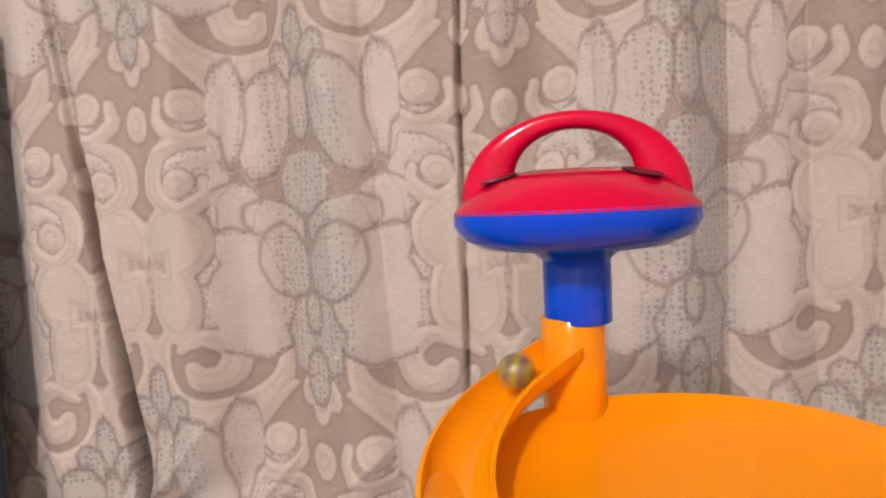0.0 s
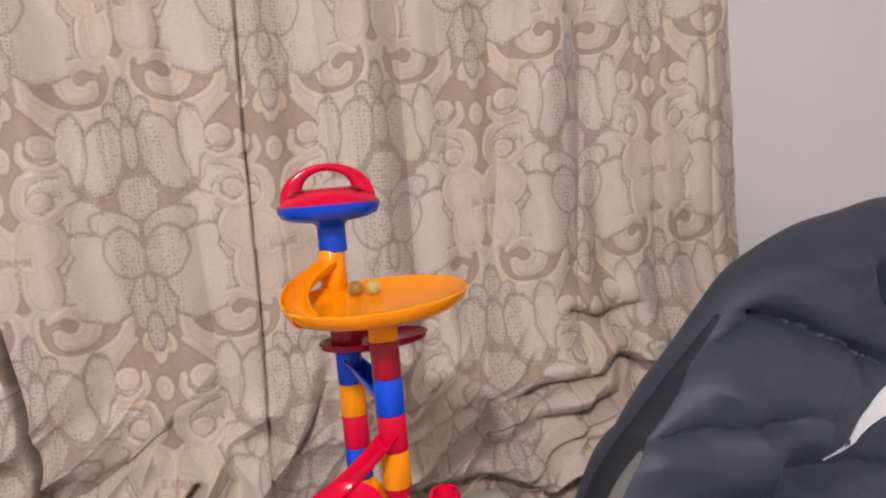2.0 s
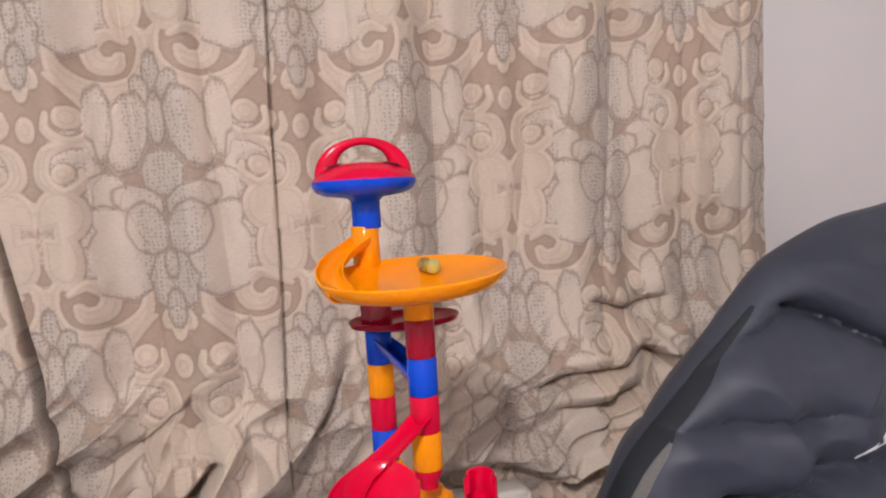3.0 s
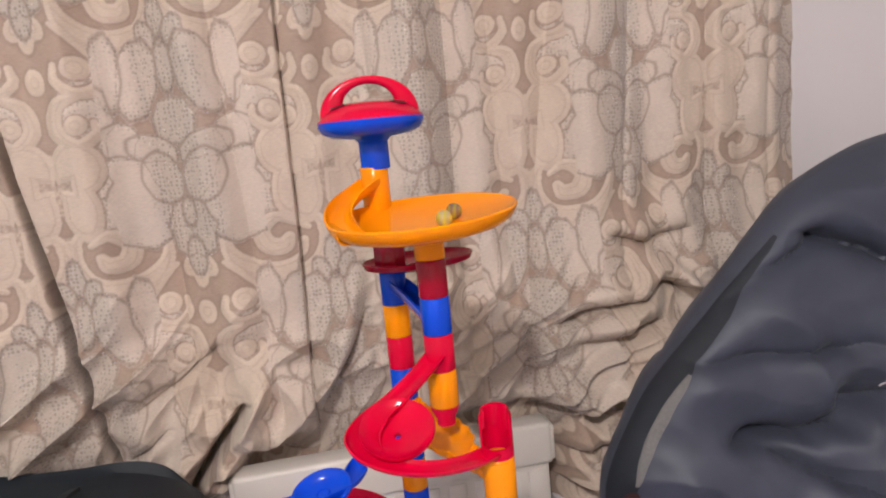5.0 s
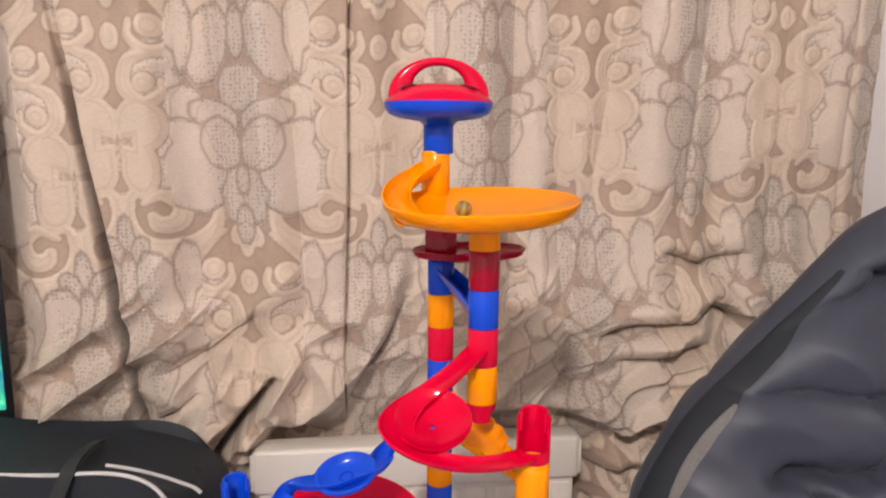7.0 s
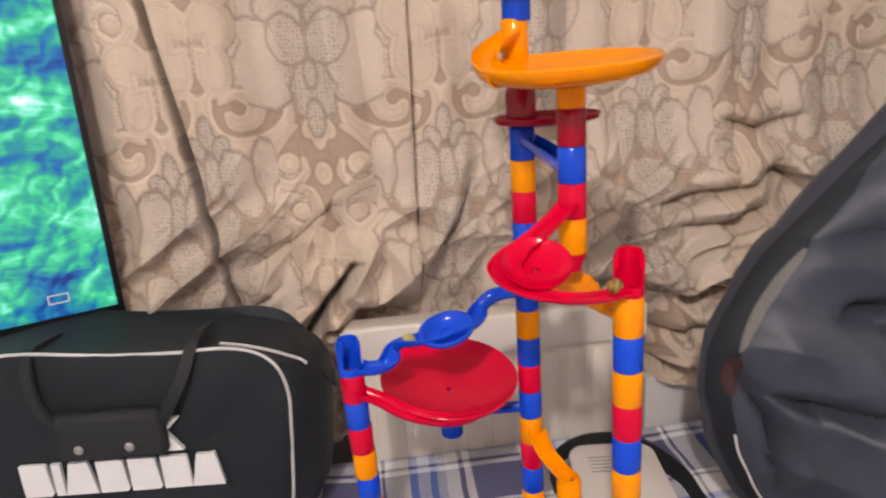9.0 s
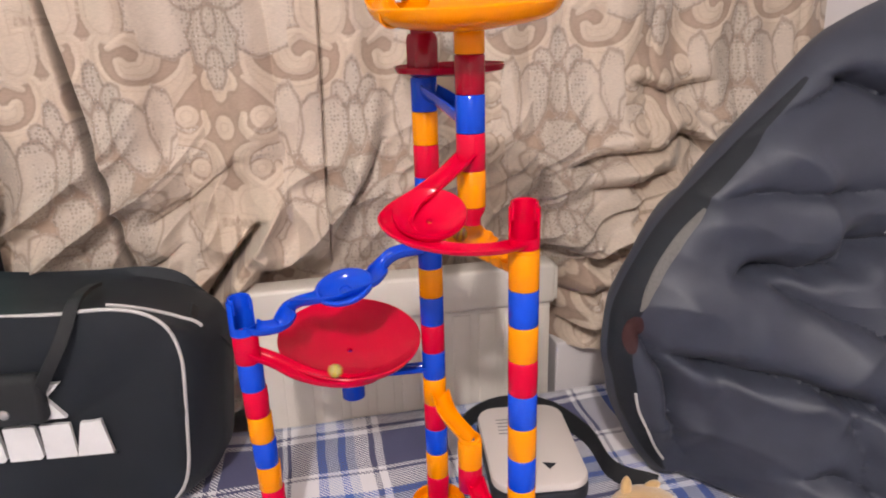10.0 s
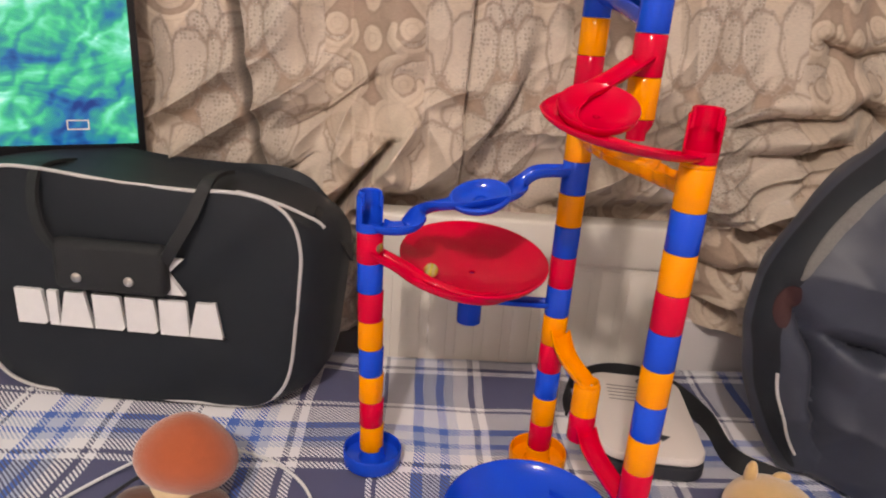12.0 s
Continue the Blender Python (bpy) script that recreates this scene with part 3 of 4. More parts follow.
# ---- radiator ----
def radiator():
    r = thing("radiator", "white enamelled panel radiator under the curtain, beside the bed", "radiator", WALLPOSE @ pose(0, 0, 0))
    x0, x1 = -0.035, 0.462
    part("body", box(x0 + 0.006, -0.062, -0.35, x1 - 0.006, -0.026, 0.172, 0.004), RADWHITE, r)
    part("top_rail", box(x0, -0.070, 0.166, x1, -0.022, 0.236, 0.007, 3), RADWHITE, r, "rounded white top casing")
    n = 11
    for k in range(n):
        cx = x0 + 0.028 + (x1 - x0 - 0.056) * k / (n - 1)
        part("rib", box(cx - 0.015, -0.0645, -0.33, cx + 0.015, -0.060, 0.158, 0.0022, 2), RADWHITE, r)
    part("end_cap", box(x1 - 0.004, -0.067, 0.172, x1 + 0.004, -0.025, 0.230, 0.002), RADWHITE, r)
    part("end_cap", box(x0 - 0.004, -0.067, 0.172, x0 + 0.004, -0.025, 0.230, 0.002), RADWHITE, r)
    return r


radiator()


# ---- bed ----
def bed():
    nx, ny = 150, 150
    xs, ys = np.linspace(-1.15, 1.35, nx), np.linspace(-1.5, 0.0, ny)
    u, v = np.meshgrid(xs, ys, indexing="ij")
    # the far hem keeps along the window wall
    far = 0.700 - 0.15 * u
    y = far + v
    z = -0.004 + 0.006 * (value_noise(u * 6 + 9, y * 6 + 9, 21) - 0.5) + 0.003 * (value_noise(u * 17 + 9, y * 17 + 9, 22) - 0.5)
    z += 0.010 * np.exp(-((u - 0.62) / 0.2) ** 2) * np.exp(-((v + 0.02) / 0.05) ** 2)
    z -= 0.03 * smoothstep(-0.02, 0.0, v)
    flat = np.zeros_like(z)
    for cx, cy in ((-0.041, 0.405), (0.16, 0.394), (0.187, 0.204), (0.10, 0.235)):
        flat = np.maximum(flat, np.exp(-(((u - cx) ** 2 + (y - cy) ** 2) / 0.08 ** 2) ** 2))
    z = z * (1 - flat) - 0.003 * flat
    me = bpy.data.meshes.new("duvet")
    idx = np.arange(nx * ny).reshape(nx, ny)
    q = np.stack([idx[:-1, :-1], idx[1:, :-1], idx[1:, 1:], idx[:-1, 1:]], -1).reshape(-1, 4)
    me.from_pydata(np.stack([u, y, z], -1).reshape(-1, 3).tolist(), [], q.tolist())
    me.polygons.foreach_set("use_smooth", [True] * len(me.polygons))
    me.materials.append(PLAID)
    ob = new("bed_cover", me)
    so = ob.modifiers.new("thickness", "SOLIDIFY")
    so.thickness, so.offset = 0.02, -1
    tagged(ob, label="blue, navy and white plaid cotton cover spread on the bed", category="bed cover")
    b = thing("bed", "bed with a pale mattress under a plaid cover", "bed")
    part("mattress", box(-1.13, -0.75, -0.26, 1.33, 0.46, -0.034, 0.03, 3), WHITEPL, b)
    part("bed_base", box(-1.12, -0.74, FLOOR_Z, 1.32, 0.45, -0.262, 0.01), WOOD, b)


bed()


# ---- marble run ----
R, PITCH, LIFT = 0.0142, 0.036, 0.026
COL_B, COL_C, COL_D = (0.1635, 0.393), (0.1935, 0.2030), (0.1755, 0.2860)


def level(n):
    return LIFT + PITCH * n


def tube_bm(x, y, z0, z1, r=R):
    h = z1 - z0
    w = 0.0019
    prof = [(r - w, 0), (r - 0.0004, 0), (r, 0.0006), (r, h - 0.0012), (r - 0.0008, h - 0.0003), (r - w, h - 0.0003)]
    return lathe(prof, (x, y, z0), 36)


run = thing("marble_run", "tall red, blue and orange plastic marble run on the bed", "marble run")


def tube(x, y, z0, z1, mat, name="tube_section", r=R, label=""):
    return part(name, tube_bm(x, y, z0, z1, r), mat, run, label)


def base(x, y, mat, label):
    prof = [(0.008, 0.0), (0.033, 0.0), (0.0355, 0.003), (0.0355, 0.019), (0.0345, 0.0205), (0.0330, 0.0195), (0.0320, 0.008), (0.0165, 0.006), (R, 0.010), (R, LIFT - 0.001), (R - 0.002, LIFT - 0.0005), (0.008, LIFT - 0.002)]
    part("base_cup", lathe(prof, (x, y, 0.0), 44), mat, run, label)


MAT = {"r": RED, "b": BLUE, "o": ORANGE, "d": DARKRED}


def column(xy, first, colours, lift=0.0):
    for k, c in enumerate(colours):
        z0 = level(first + k) + (lift if first + k else 0.0)
        tube(xy[0], xy[1], z0, level(first + k + 1) + lift - 0.0003, MAT[c])


# column A leans a little to one side
def col_a(z):
    return (-0.041 - 0.040 * z, 0.410 - 0.055 * z)


A_PITCH, A_LIFT = 0.0354, 0.021
for k, c in enumerate("oroborbr"):
    z0 = A_LIFT + A_PITCH * k
    x, y = col_a(z0 + A_PITCH / 2)
    tube(x, y, z0, z0 + A_PITCH - 0.0003, MAT[c])
base(-0.041, 0.409, BLUE, "round blue foot with a raised rim")
base(COL_B[0], COL_B[1], ORANGE, "round orange foot with a raised rim")
base(COL_C[0], COL_C[1], BLUE, "round blue foot")
column(COL_B, 0, "robrobrbobobrob")
column(COL_C, 0, "obrobobrobo", 0.004)
D_DROP = -0.0085
for k, c in enumerate("orbd"):
    tube(*COL_D, level(12 + k) + D_DROP, level(13 + k) + D_DROP - 0.0003, MAT[c])
NOZ = [(R - 0.003, 0.019), (R, 0.019), (R - 0.001, 0.014), (0.0088, 0.006), (0.0088, 0.0), (0.0068, 0.0), (0.0068, 0.006), (R - 0.003, 0.014)]
part("nozzle", lathe(NOZ, (COL_D[0], COL_D[1], level(12) + D_DROP - 0.0195), 32), RED, run, "tapered red outlet nozzle")


def open_cup(x, y, z0, h, mat, opening, label=""):
    """A tube whose upper wall is cut away on one side, with a collar at its top."""
    w = 0.0019
    low = lathe([(R - w, 0), (R, 0), (R, 0.010), (R - w, 0.010)], (x, y, z0), 36)
    rim = [(R - w, 0.010), (R, 0.010), (R, h - 0.001), (R - 0.0008, h), (R - w, h)]
    high = lathe(rim, (x, y, z0), 30, opening + 68, 360 - 136)
    collar = lathe([(R - w - 0.0026, h - 0.012), (R - w + 0.0002, h - 0.012), (R - w + 0.0002, h + 0.004), (R - w - 0.0010, h + 0.005), (R - w - 0.0026, h + 0.004)], (x, y, z0), 28, opening + 60, 240)
    part("inlet_cup", merge(low, high, collar), mat, run, label)


# funnel dishes
def dish_bm(cx, cy, cz, r, depth, lip=0.004, hole=0.0065, tilt=(0, 0), n=64):
    prof = [(hole, -depth), (r * 0.35, -depth * 0.86), (r * 0.7, -depth * 0.56), (r * 0.86, -depth * 0.32), (r * 0.94, -depth * 0.12), (r * 0.97, -0.0006), (r * 0.985, 0.0), (r, -0.0012), (r * 0.997, -0.003),
            (r * 0.95, -depth * 0.36 - lip * 0.4), (r * 0.87, -depth * 0.52 - lip * 0.6), (r * 0.7, -depth * 0.74 - lip * 0.6), (r * 0.35, -depth * 0.98 - lip * 0.6), (hole, -depth - lip * 0.7)]
    bm = lathe(prof, (0, 0, 0), n)
    m = pose(cx, cy, cz, tilt[0], tilt[1], 0)
    bm.transform(m)
    return bm


# top funnel
TOP = (0.1725, 0.287, 0.6390)
TOP_TILT = (2.6, -2.5)
part("funnel_dish", dish_bm(*TOP, 0.0880, 0.019, 0.009, tilt=TOP_TILT), ORANGE, run, "wide glossy orange funnel dish")
tube(*COL_D, level(16) + D_DROP, 0.6195, ORANGE, "dish_outlet")
INLET = (0.152, 0.374)
tube(INLET[0], INLET[1], 0.634, 0.680, ORANGE, "dish_inlet")


def arc(cx, cy, r, a0, a1, z0, z1, n=9, r1=None):
    out = []
    for k in range(n):
        t = k / (n - 1)
        a = radians(a0 + (a1 - a0) * t)
        rr = r + ((r1 if r1 is not None else r) - r) * t
        out.append((cx + rr * math.cos(a), cy + rr * math.sin(a), z0 + (z1 - z0) * t))
    return out


part("spiral_chute", channel([(0.148, 0.370, 0.657)] + arc(TOP[0], TOP[1], 0.0815, 120, 190, 0.650, 0.6175, 9, 0.0735), 0.0135, 0.0125), ORANGE, run, "curved orange chute into the dish")

# starting hopper
HOP = (0.1545, 0.374)
HOP_DROP = -0.0040
part("hopper_stem", tube_bm(HOP[0], HOP[1], 0.681 + HOP_DROP, 0.714 + HOP_DROP, 0.0150), BLUE, run)
part("hopper_bowl", lathe([(0.012, 0.709), (0.0152, 0.709), (0.019, 0.7125), (0.040, 0.7150), (0.050, 0.7195), (0.0538, 0.7260), (0.0535, 0.7315), (0.051, 0.7325), (0.048, 0.729), (0.02, 0.724), (0.012, 0.723)],
                         (HOP[0], HOP[1], HOP_DROP), 56), BLUE, run, "shallow blue hopper bowl")


def hopper_lid():
    cap = lathe([(0.0215, 0.7480), (0.0235, 0.7482), (0.040, 0.7435), (0.0530, 0.7325), (0.0538, 0.7305), (0.0520, 0.7305), (0.039, 0.7385), (0.0235, 0.7440), (0.0215, 0.7445)], (0, 0, 0), 56)
    # carrying handle: a flat arch across the lid
    rings = []
    for k in range(37):
        a = math.pi * k / 36
        c, q = math.cos(a), math.sin(a)
        outer = Vector((0.0500 * c, 0.7335 + 0.0405 * q ** 0.9))
        inner = Vector((0.0262 * c, 0.7425 + 0.0235 * q ** 0.85))
        mid, half = (outer + inner) / 2, (outer - inner) / 2
        t = 0.0095 - 0.0028 * q
        ring = []
        for j in range(14):
            e = 2 * math.pi * j / 14
            f, g = math.copysign(abs(math.cos(e)) ** 0.6, math.cos(e)), math.copysign(abs(math.sin(e)) ** 0.6, math.sin(e))
            ring.append((mid.x + half.x * f, t * g, mid.y + half.y * f))
        rings.append(ring)
    bm = merge(cap, loft(rings))
    bm.transform(pose(HOP[0], HOP[1], HOP_DROP, 0, 0, -10))
    return bm


part("hopper_lid", hopper_lid(), RED, run, "red dome lid with an arched handle")
# black discs on the uncut lid stand in for the shade inside its holes
for a in (-50, -162, 84):
    x, y = HOP[0] + 0.0355 * math.cos(radians(a)), HOP[1] + 0.0355 * math.sin(radians(a))
    hole = lathe([(0.0002, 0), (0.0085, 0), (0.0085, 0.0004), (0.0002, 0.0004)], (0, 0, 0), 24)
    hole.transform(pose(x, y, 0.7453 + HOP_DROP, 0, 0, 0) @ pose(0, 0, 0, 0, 0, a) @ pose(0, 0, 0, 0, 15.5, 0))
    part("hole_shade", hole, TVBLACK, run, "black disc for the shade inside a marble hole of the lid")

# tray on column B and the arm to column D
tray = lathe([(0.010, 0.0), (0.046, 0.001), (0.056, 0.004), (0.0585, 0.010), (0.0570, 0.011), (0.054, 0.0065), (0.045, 0.004), (0.010, 0.003)], (0, 0, 0), 48)
tray.transform(pose(0.194, 0.392, 0.5665) @ Matrix.Diagonal((1.06, 0.75, 1, 1)))
part("tray", tray, DARKRED, run, "oval dark red tray")
part("tray_cup", merge(lathe([(0.0125, 0.0), (0.0175, 0.0), (0.0175, 0.034), (0.0150, 0.040), (0.0125, 0.040)], (COL_B[0], COL_B[1], 0.570), 8),
                       lathe([(0.0095, 0.030), (0.0122, 0.030), (0.0122, 0.052), (0.0112, 0.053), (0.0095, 0.053)], (COL_B[0], COL_B[1], 0.570), 28)), DARKRED, run)
part("arm", channel([(COL_B[0] + 0.002, COL_B[1] - 0.010, 0.541), (COL_B[0] + 0.006, 0.345, 0.535), (COL_D[0] - 0.001, COL_D[1] + 0.010, 0.523)], 0.0110, 0.0170), BLUE, run, "sloping blue link between two columns")

# small red funnel between columns D and C
MINI = (0.111, 0.2185, 0.4680)
SPIRAL = [(COL_D[0] - 0.005, COL_D[1] - 0.005, 0.4965), (0.148, 0.266, 0.4855), (0.122, 0.253, 0.4735), (0.098, 0.244, 0.4635), (0.083, 0.228, 0.4560), (0.084, 0.208, 0.4490), (0.100, 0.191, 0.4430),
          (0.128, 0.182, 0.4375), (0.160, 0.187, 0.4325), (COL_C[0] - 0.004, COL_C[1] - 0.002, 0.4285)]
part("mini_dish", dish_bm(*MINI, 0.0325, 0.011, 0.006, hole=0.003, tilt=(25, -6)), RED, run, "small round red funnel dish")
part("curved_chute", channel(SPIRAL, 0.0120, 0.0070, widen=lambda q: 1.0 + 0.40 * math.exp(-((q - 0.36) / 0.16) ** 2)), RED, run, "red chute that curls round the small dish")
tube(COL_C[0], COL_C[1], level(11) + 0.0037, level(11) + 0.0072, ORANGE)
open_cup(COL_C[0], COL_C[1], level(11) + 0.0075, 0.038, RED, 240, "open red inlet cup")

# rippled orange track from column B to column C
part("rippled_track", channel([(COL_B[0] + 0.001, COL_B[1] - 0.010, 0.408), (0.168, 0.350, 0.405), (0.174, 0.300, 0.402), (0.182, 0.250, 0.400), (COL_C[0], COL_C[1] + 0.010, 0.398)], 0.0120, 0.014, steps=24,
                              widen=lambda s: 1.0 + 1.15 * math.exp(-((s - 0.45) / 0.22) ** 4) + 0.10 * math.sin(s * 62)), ORANGE, run, "orange track with rippled edges")

# blue slide from column B down to column A
TOPA = col_a(0.32)
part("wavy_slide", channel([(COL_B[0] - 0.011, COL_B[1] - 0.004, 0.368), (0.122, 0.388, 0.366), (0.104, 0.386, 0.352), (0.085, 0.366, 0.346), (0.055, 0.366, 0.340), (0.024, 0.372, 0.334), (0.006, 0.392, 0.322),
                            (-0.012, 0.380, 0.306), (-0.036, 0.384, 0.302), (TOPA[0] + 0.008, TOPA[1], 0.303)], 0.0128, 0.0115, wall=0.0024, steps=8,
                           widen=lambda s: 1.0 + 0.55 * math.exp(-((s - 0.47) / 0.080) ** 2)), BLUE, run, "wavy blue slide")
bowl = lathe([(0.0005, -0.0072), (0.0045, -0.0070), (0.0052, -0.0052), (0.0062, -0.0070), (0.0130, -0.0066), (0.0190, -0.0042), (0.0218, -0.0004), (0.0230, 0.0010), (0.0248, 0.0010), (0.0262, -0.0006),
              (0.0258, -0.0045), (0.0215, -0.0100), (0.0120, -0.0125), (0.0005, -0.0125)], (0, 0, 0), 44)
bowl.transform(pose(0.056, 0.364, 0.3535, 22, -11, 0) @ Matrix.Diagonal((1.25, 1, 1, 1)))
part("slide_bowl", bowl, BLUE, run, "oval blue bowl in the slide")
open_cup(TOPA[0], TOPA[1], A_LIFT + A_PITCH * 8, 0.038, BLUE, -60, "open blue inlet cup")

# big red funnel
BIG = (0.067, 0.417, 0.268)
part("funnel_dish", dish_bm(*BIG, 0.085, 0.022, 0.004, hole=0.0035, tilt=(9.5, 1.5)), RED, run, "wide red funnel dish")
a8 = col_a(0.285)
RIM = pose(*BIG, 9.5, 1.5, 0)
part("side_chute", channel([(a8[0], a8[1] - 0.002, 0.274)] + [RIM @ Vector((r * math.cos(radians(a)), r * math.sin(radians(a)), h)) for a, r, h in
                            ((204, 0.0985, -0.0015), (222, 0.0910, -0.0060), (240, 0.0845, -0.0105), (258, 0.0785, -0.0150), (276, 0.0720, -0.0190), (292, 0.0650, -0.0225))], 0.0118, 0.011,
                           widen=lambda q: 1.0 - 0.55 * max(0.0, q - 0.55) / 0.45), RED, run, "red chute curving into the dish")
tube(0.066, 0.416, 0.186, 0.2440, BLUE, "dish_outlet")
part("support_arm", channel([(0.072, 0.413, 0.212), (0.110, 0.405, 0.211), (COL_B[0] - 0.010, COL_B[1], 0.213)], 0.0095, 0.009), BLUE, run)

# lower orange branch, red chute and blue collecting tray
CUP = (0.178, 0.310)
part("branch", channel([(COL_B[0] + 0.002, COL_B[1] - 0.010, 0.182), (0.166, 0.352, 0.166), (CUP[0], CUP[1] + 0.008, 0.152)], 0.0115, 0.012), ORANGE, run, "sloping orange branch")
open_cup(CUP[0], CUP[1], 0.129, 0.034, ORANGE, 95, "open orange cup")
tube(CUP[0], CUP[1], 0.096, 0.1285, RED)
part("lower_chute", channel([(CUP[0] + 0.001, CUP[1] - 0.008, 0.106), (0.178, 0.268, 0.096), (COL_C[0] - 0.002, COL_C[1] + 0.012, 0.082)], 0.0115, 0.012), RED, run, "sloping red chute")
part("collecting_tray", dish_bm(0.106, 0.238, 0.060, 0.087, 0.034, 0.008, hole=0.006), BLUE, run, "wide round blue collecting tray")
part("tray_arm", channel([(0.150, 0.292, 0.036), (0.176, 0.262, 0.034), (COL_C[0] - 0.001, COL_C[1] + 0.012, 0.034)], 0.0115, 0.014), BLUE, run)
part("tray_foot", lathe([(0.020, 0), (0.045, 0), (0.030, 0.024), (0.020, 0.024)], (0.100, 0.235, 0.0), 40), BLUE, run)


# ---- marbles ----
GLASS_A = marble_material("yellow_swirl_glass", ((0.70, 0.62, 0.06, 1), (0.62, 0.58, 0.30, 1)))
GLASS_B = marble_material("amber_swirl_glass", ((0.50, 0.40, 0.04, 1), (0.30, 0.17, 0.12, 1)))


def marble(mat, label):
    return tagged(obj("marble", sphere_bm(0.0078), mat), label=label, category="marble", group="marbles on the run")


marble_a = marble(GLASS_A, "yellow-green swirl glass marble rolling on the run")
marble_b = marble(GLASS_B, "amber and clear swirl glass marble rolling on the run")


# ---- sports bag ----
def sports_bag():
    b = thing("sports_bag", "black fabric sports holdall with white piping and print", "bag", pose(-0.345, 0.566, 0.0, 0, 0, -12))
    hw, H = 0.222, 0.307
    n = 72

    def outline(inset, k):
        a = 2 * math.pi * k / n
        c, s = math.cos(a), math.sin(a)
        e = 0.38
        x = (hw - inset * (3.2 if inset < 0 else 1.0)) * math.copysign(abs(c) ** e, c)
        z = H / 2 + (H / 2 - inset) * math.copysign(abs(s) ** e, s)
        # the top sags between the handles, and the ends draw in towards the bottom
        z += max(0, s) * (0.010 * min(1.0, max(0.0, -0.02 - x) / 0.12) - 0.007 * math.exp(-((x - 0.06) / 0.07) ** 2))
        x *= 1 - 0.09 * max(0.0, 0.22 - z) / 0.22
        if inset < 0:
            z -= 1.5 * -inset * max(0, s)
        if inset < 0 and x > 0.06:
            z -= 0.030 * min(1.0, (x - 0.06) / 0.16) ** 1.5 * max(0, s)
        return x, z

    rings = []
    for y, ins in ((0.0, 0.16), (0.0, 0.10), (-0.004, 0.05), (-0.003, 0.016), (0.0, 0.0), (0.012, -0.006), (0.045, -0.012), (0.09, -0.014), (0.12, -0.010), (0.136, -0.006), (0.144, 0.0), (0.146, 0.03), (0.146, 0.1)):
        ring = []
        for k in range(n):
            x, z = outline(ins, k)
            w = 0.007 * (noise.noise(Vector((x * 9, y * 14, z * 9))) + 0.5 * noise.noise(Vector((x * 25, y * 25, z * 25))))
            front = 1.0 if y <= 0 else 0.3
            z = max(z, 0.002 if ins < 0 else z)
            ring.append((x, y + w * front - (0.012 * math.cos(x * 5) * (1 if y <= 0 else 0)), max(0.0, z)))
        rings.append(ring)
    part("body", loft(rings), BAGCLOTH, b)
    for ins, name in ((0.0, "front_piping"), (-0.009, "top_piping")):
        pts = []
        ks = range(n + 1) if name == "front_piping" else range(5, 17)
        for k in ks:
            x, z = outline(ins, k % n)
            pts.append((x, -0.009 if name == "front_piping" else 0.030, max(0.004, z + (0.002 if name != "front_piping" else 0))))
        part(name, cord(pts, 0.0024, 2), PIPING, b, "white piping")
    for sx in (-1, 1):
        part("carry_strap", ribbon([(sx * 0.060 - 0.008, -0.027, 0.205), (sx * 0.082 - 0.008, -0.033, 0.240), (sx * 0.098 - 0.004, -0.026, 0.276), (sx * 0.106, -0.006, 0.310), (sx * 0.106, 0.03, 0.313), (sx * 0.106, 0.07, 0.306)], 0.015, 0.005, (1, 0.25 * sx, 0.1)), WEBBING, b)
    part("handle_wrap", box(-0.084, -0.037, 0.166, 0.060, -0.014, 0.234, 0.0110, 5), WEBBING, b, "black fabric handle wrap with two studs")
    for x in (-0.052, 0.014):
        stud = lathe([(0.0, 0), (0.0065, 0), (0.0062, 0.0018), (0.004, 0.003), (0.0, 0.0034)], (0, 0, 0), 20)
        stud.transform(pose(x, -0.0367, 0.186, 90, 0, 0))
        part("stud", stud, RIVET, b, "round metal stud")
    # the white print: plain solid blocks and wedges in place of the mark, in a row under two triangles
    def flat_print(pts, name, label):
        bm = bmesh.new()
        f = bm.faces.new([bm.verts.new((x, -0.0195, z)) for x, z in pts])
        for v in bmesh.ops.extrude_face_region(bm, geom=[f])["geom"]:
            if isinstance(v, bmesh.types.BMVert):
                v.co.y += 0.006
        part(name, bm, PRINT, b, label)

    x0 = -0.148
    for w, top in ((0.0395, 0.8), (0.0125, 1.0), (0.041, 0.6), (0.0395, 0.8), (0.041, 0.8), (0.0375, 0.9), (0.041, 0.6)):
        k = w * (1 - top) / 2
        flat_print([(x0 + (0 if top > 0.7 else -0.003), 0.108), (x0 + w - (k if top > 0.7 else -0.003), 0.108), (x0 + w, 0.108 + (k if top > 0.7 else 0)), (x0 + w - k, 0.154 if top > 0.7 else 0.158), (x0 + w - 2 * k, 0.156),
                    (x0 + (0 if top > 0.7 else k), 0.156)], "print_block", "plain white printed block")
        x0 += w + 0.003
    for z0, z1 in ((0.166, 0.182), (0.214, 0.198)):
        tri = bmesh.new()
        lo = [tri.verts.new(p) for p in ((0.040, -0.0215, z0), (0.076, -0.0215, z0), (0.056, -0.0215, z1 + (0.012 if z1 > z0 else -0.004)))]
        f = tri.faces.new(lo)
        ex = bmesh.ops.extrude_face_region(tri, geom=[f])
        for v in ex["geom"]:
            if isinstance(v, bmesh.types.BMVert):
                v.co.y += 0.007
        part("print_triangle", tri, PRINT, b, "white printed triangle")
    part("side_strap", ribbon([(0.225, 0.05, 0.270), (0.255, 0.06, 0.235), (0.268, 0.08, 0.205)], 0.03, 0.003, (0, 1, 0)), WEBBING, b)
    return b


sports_bag()


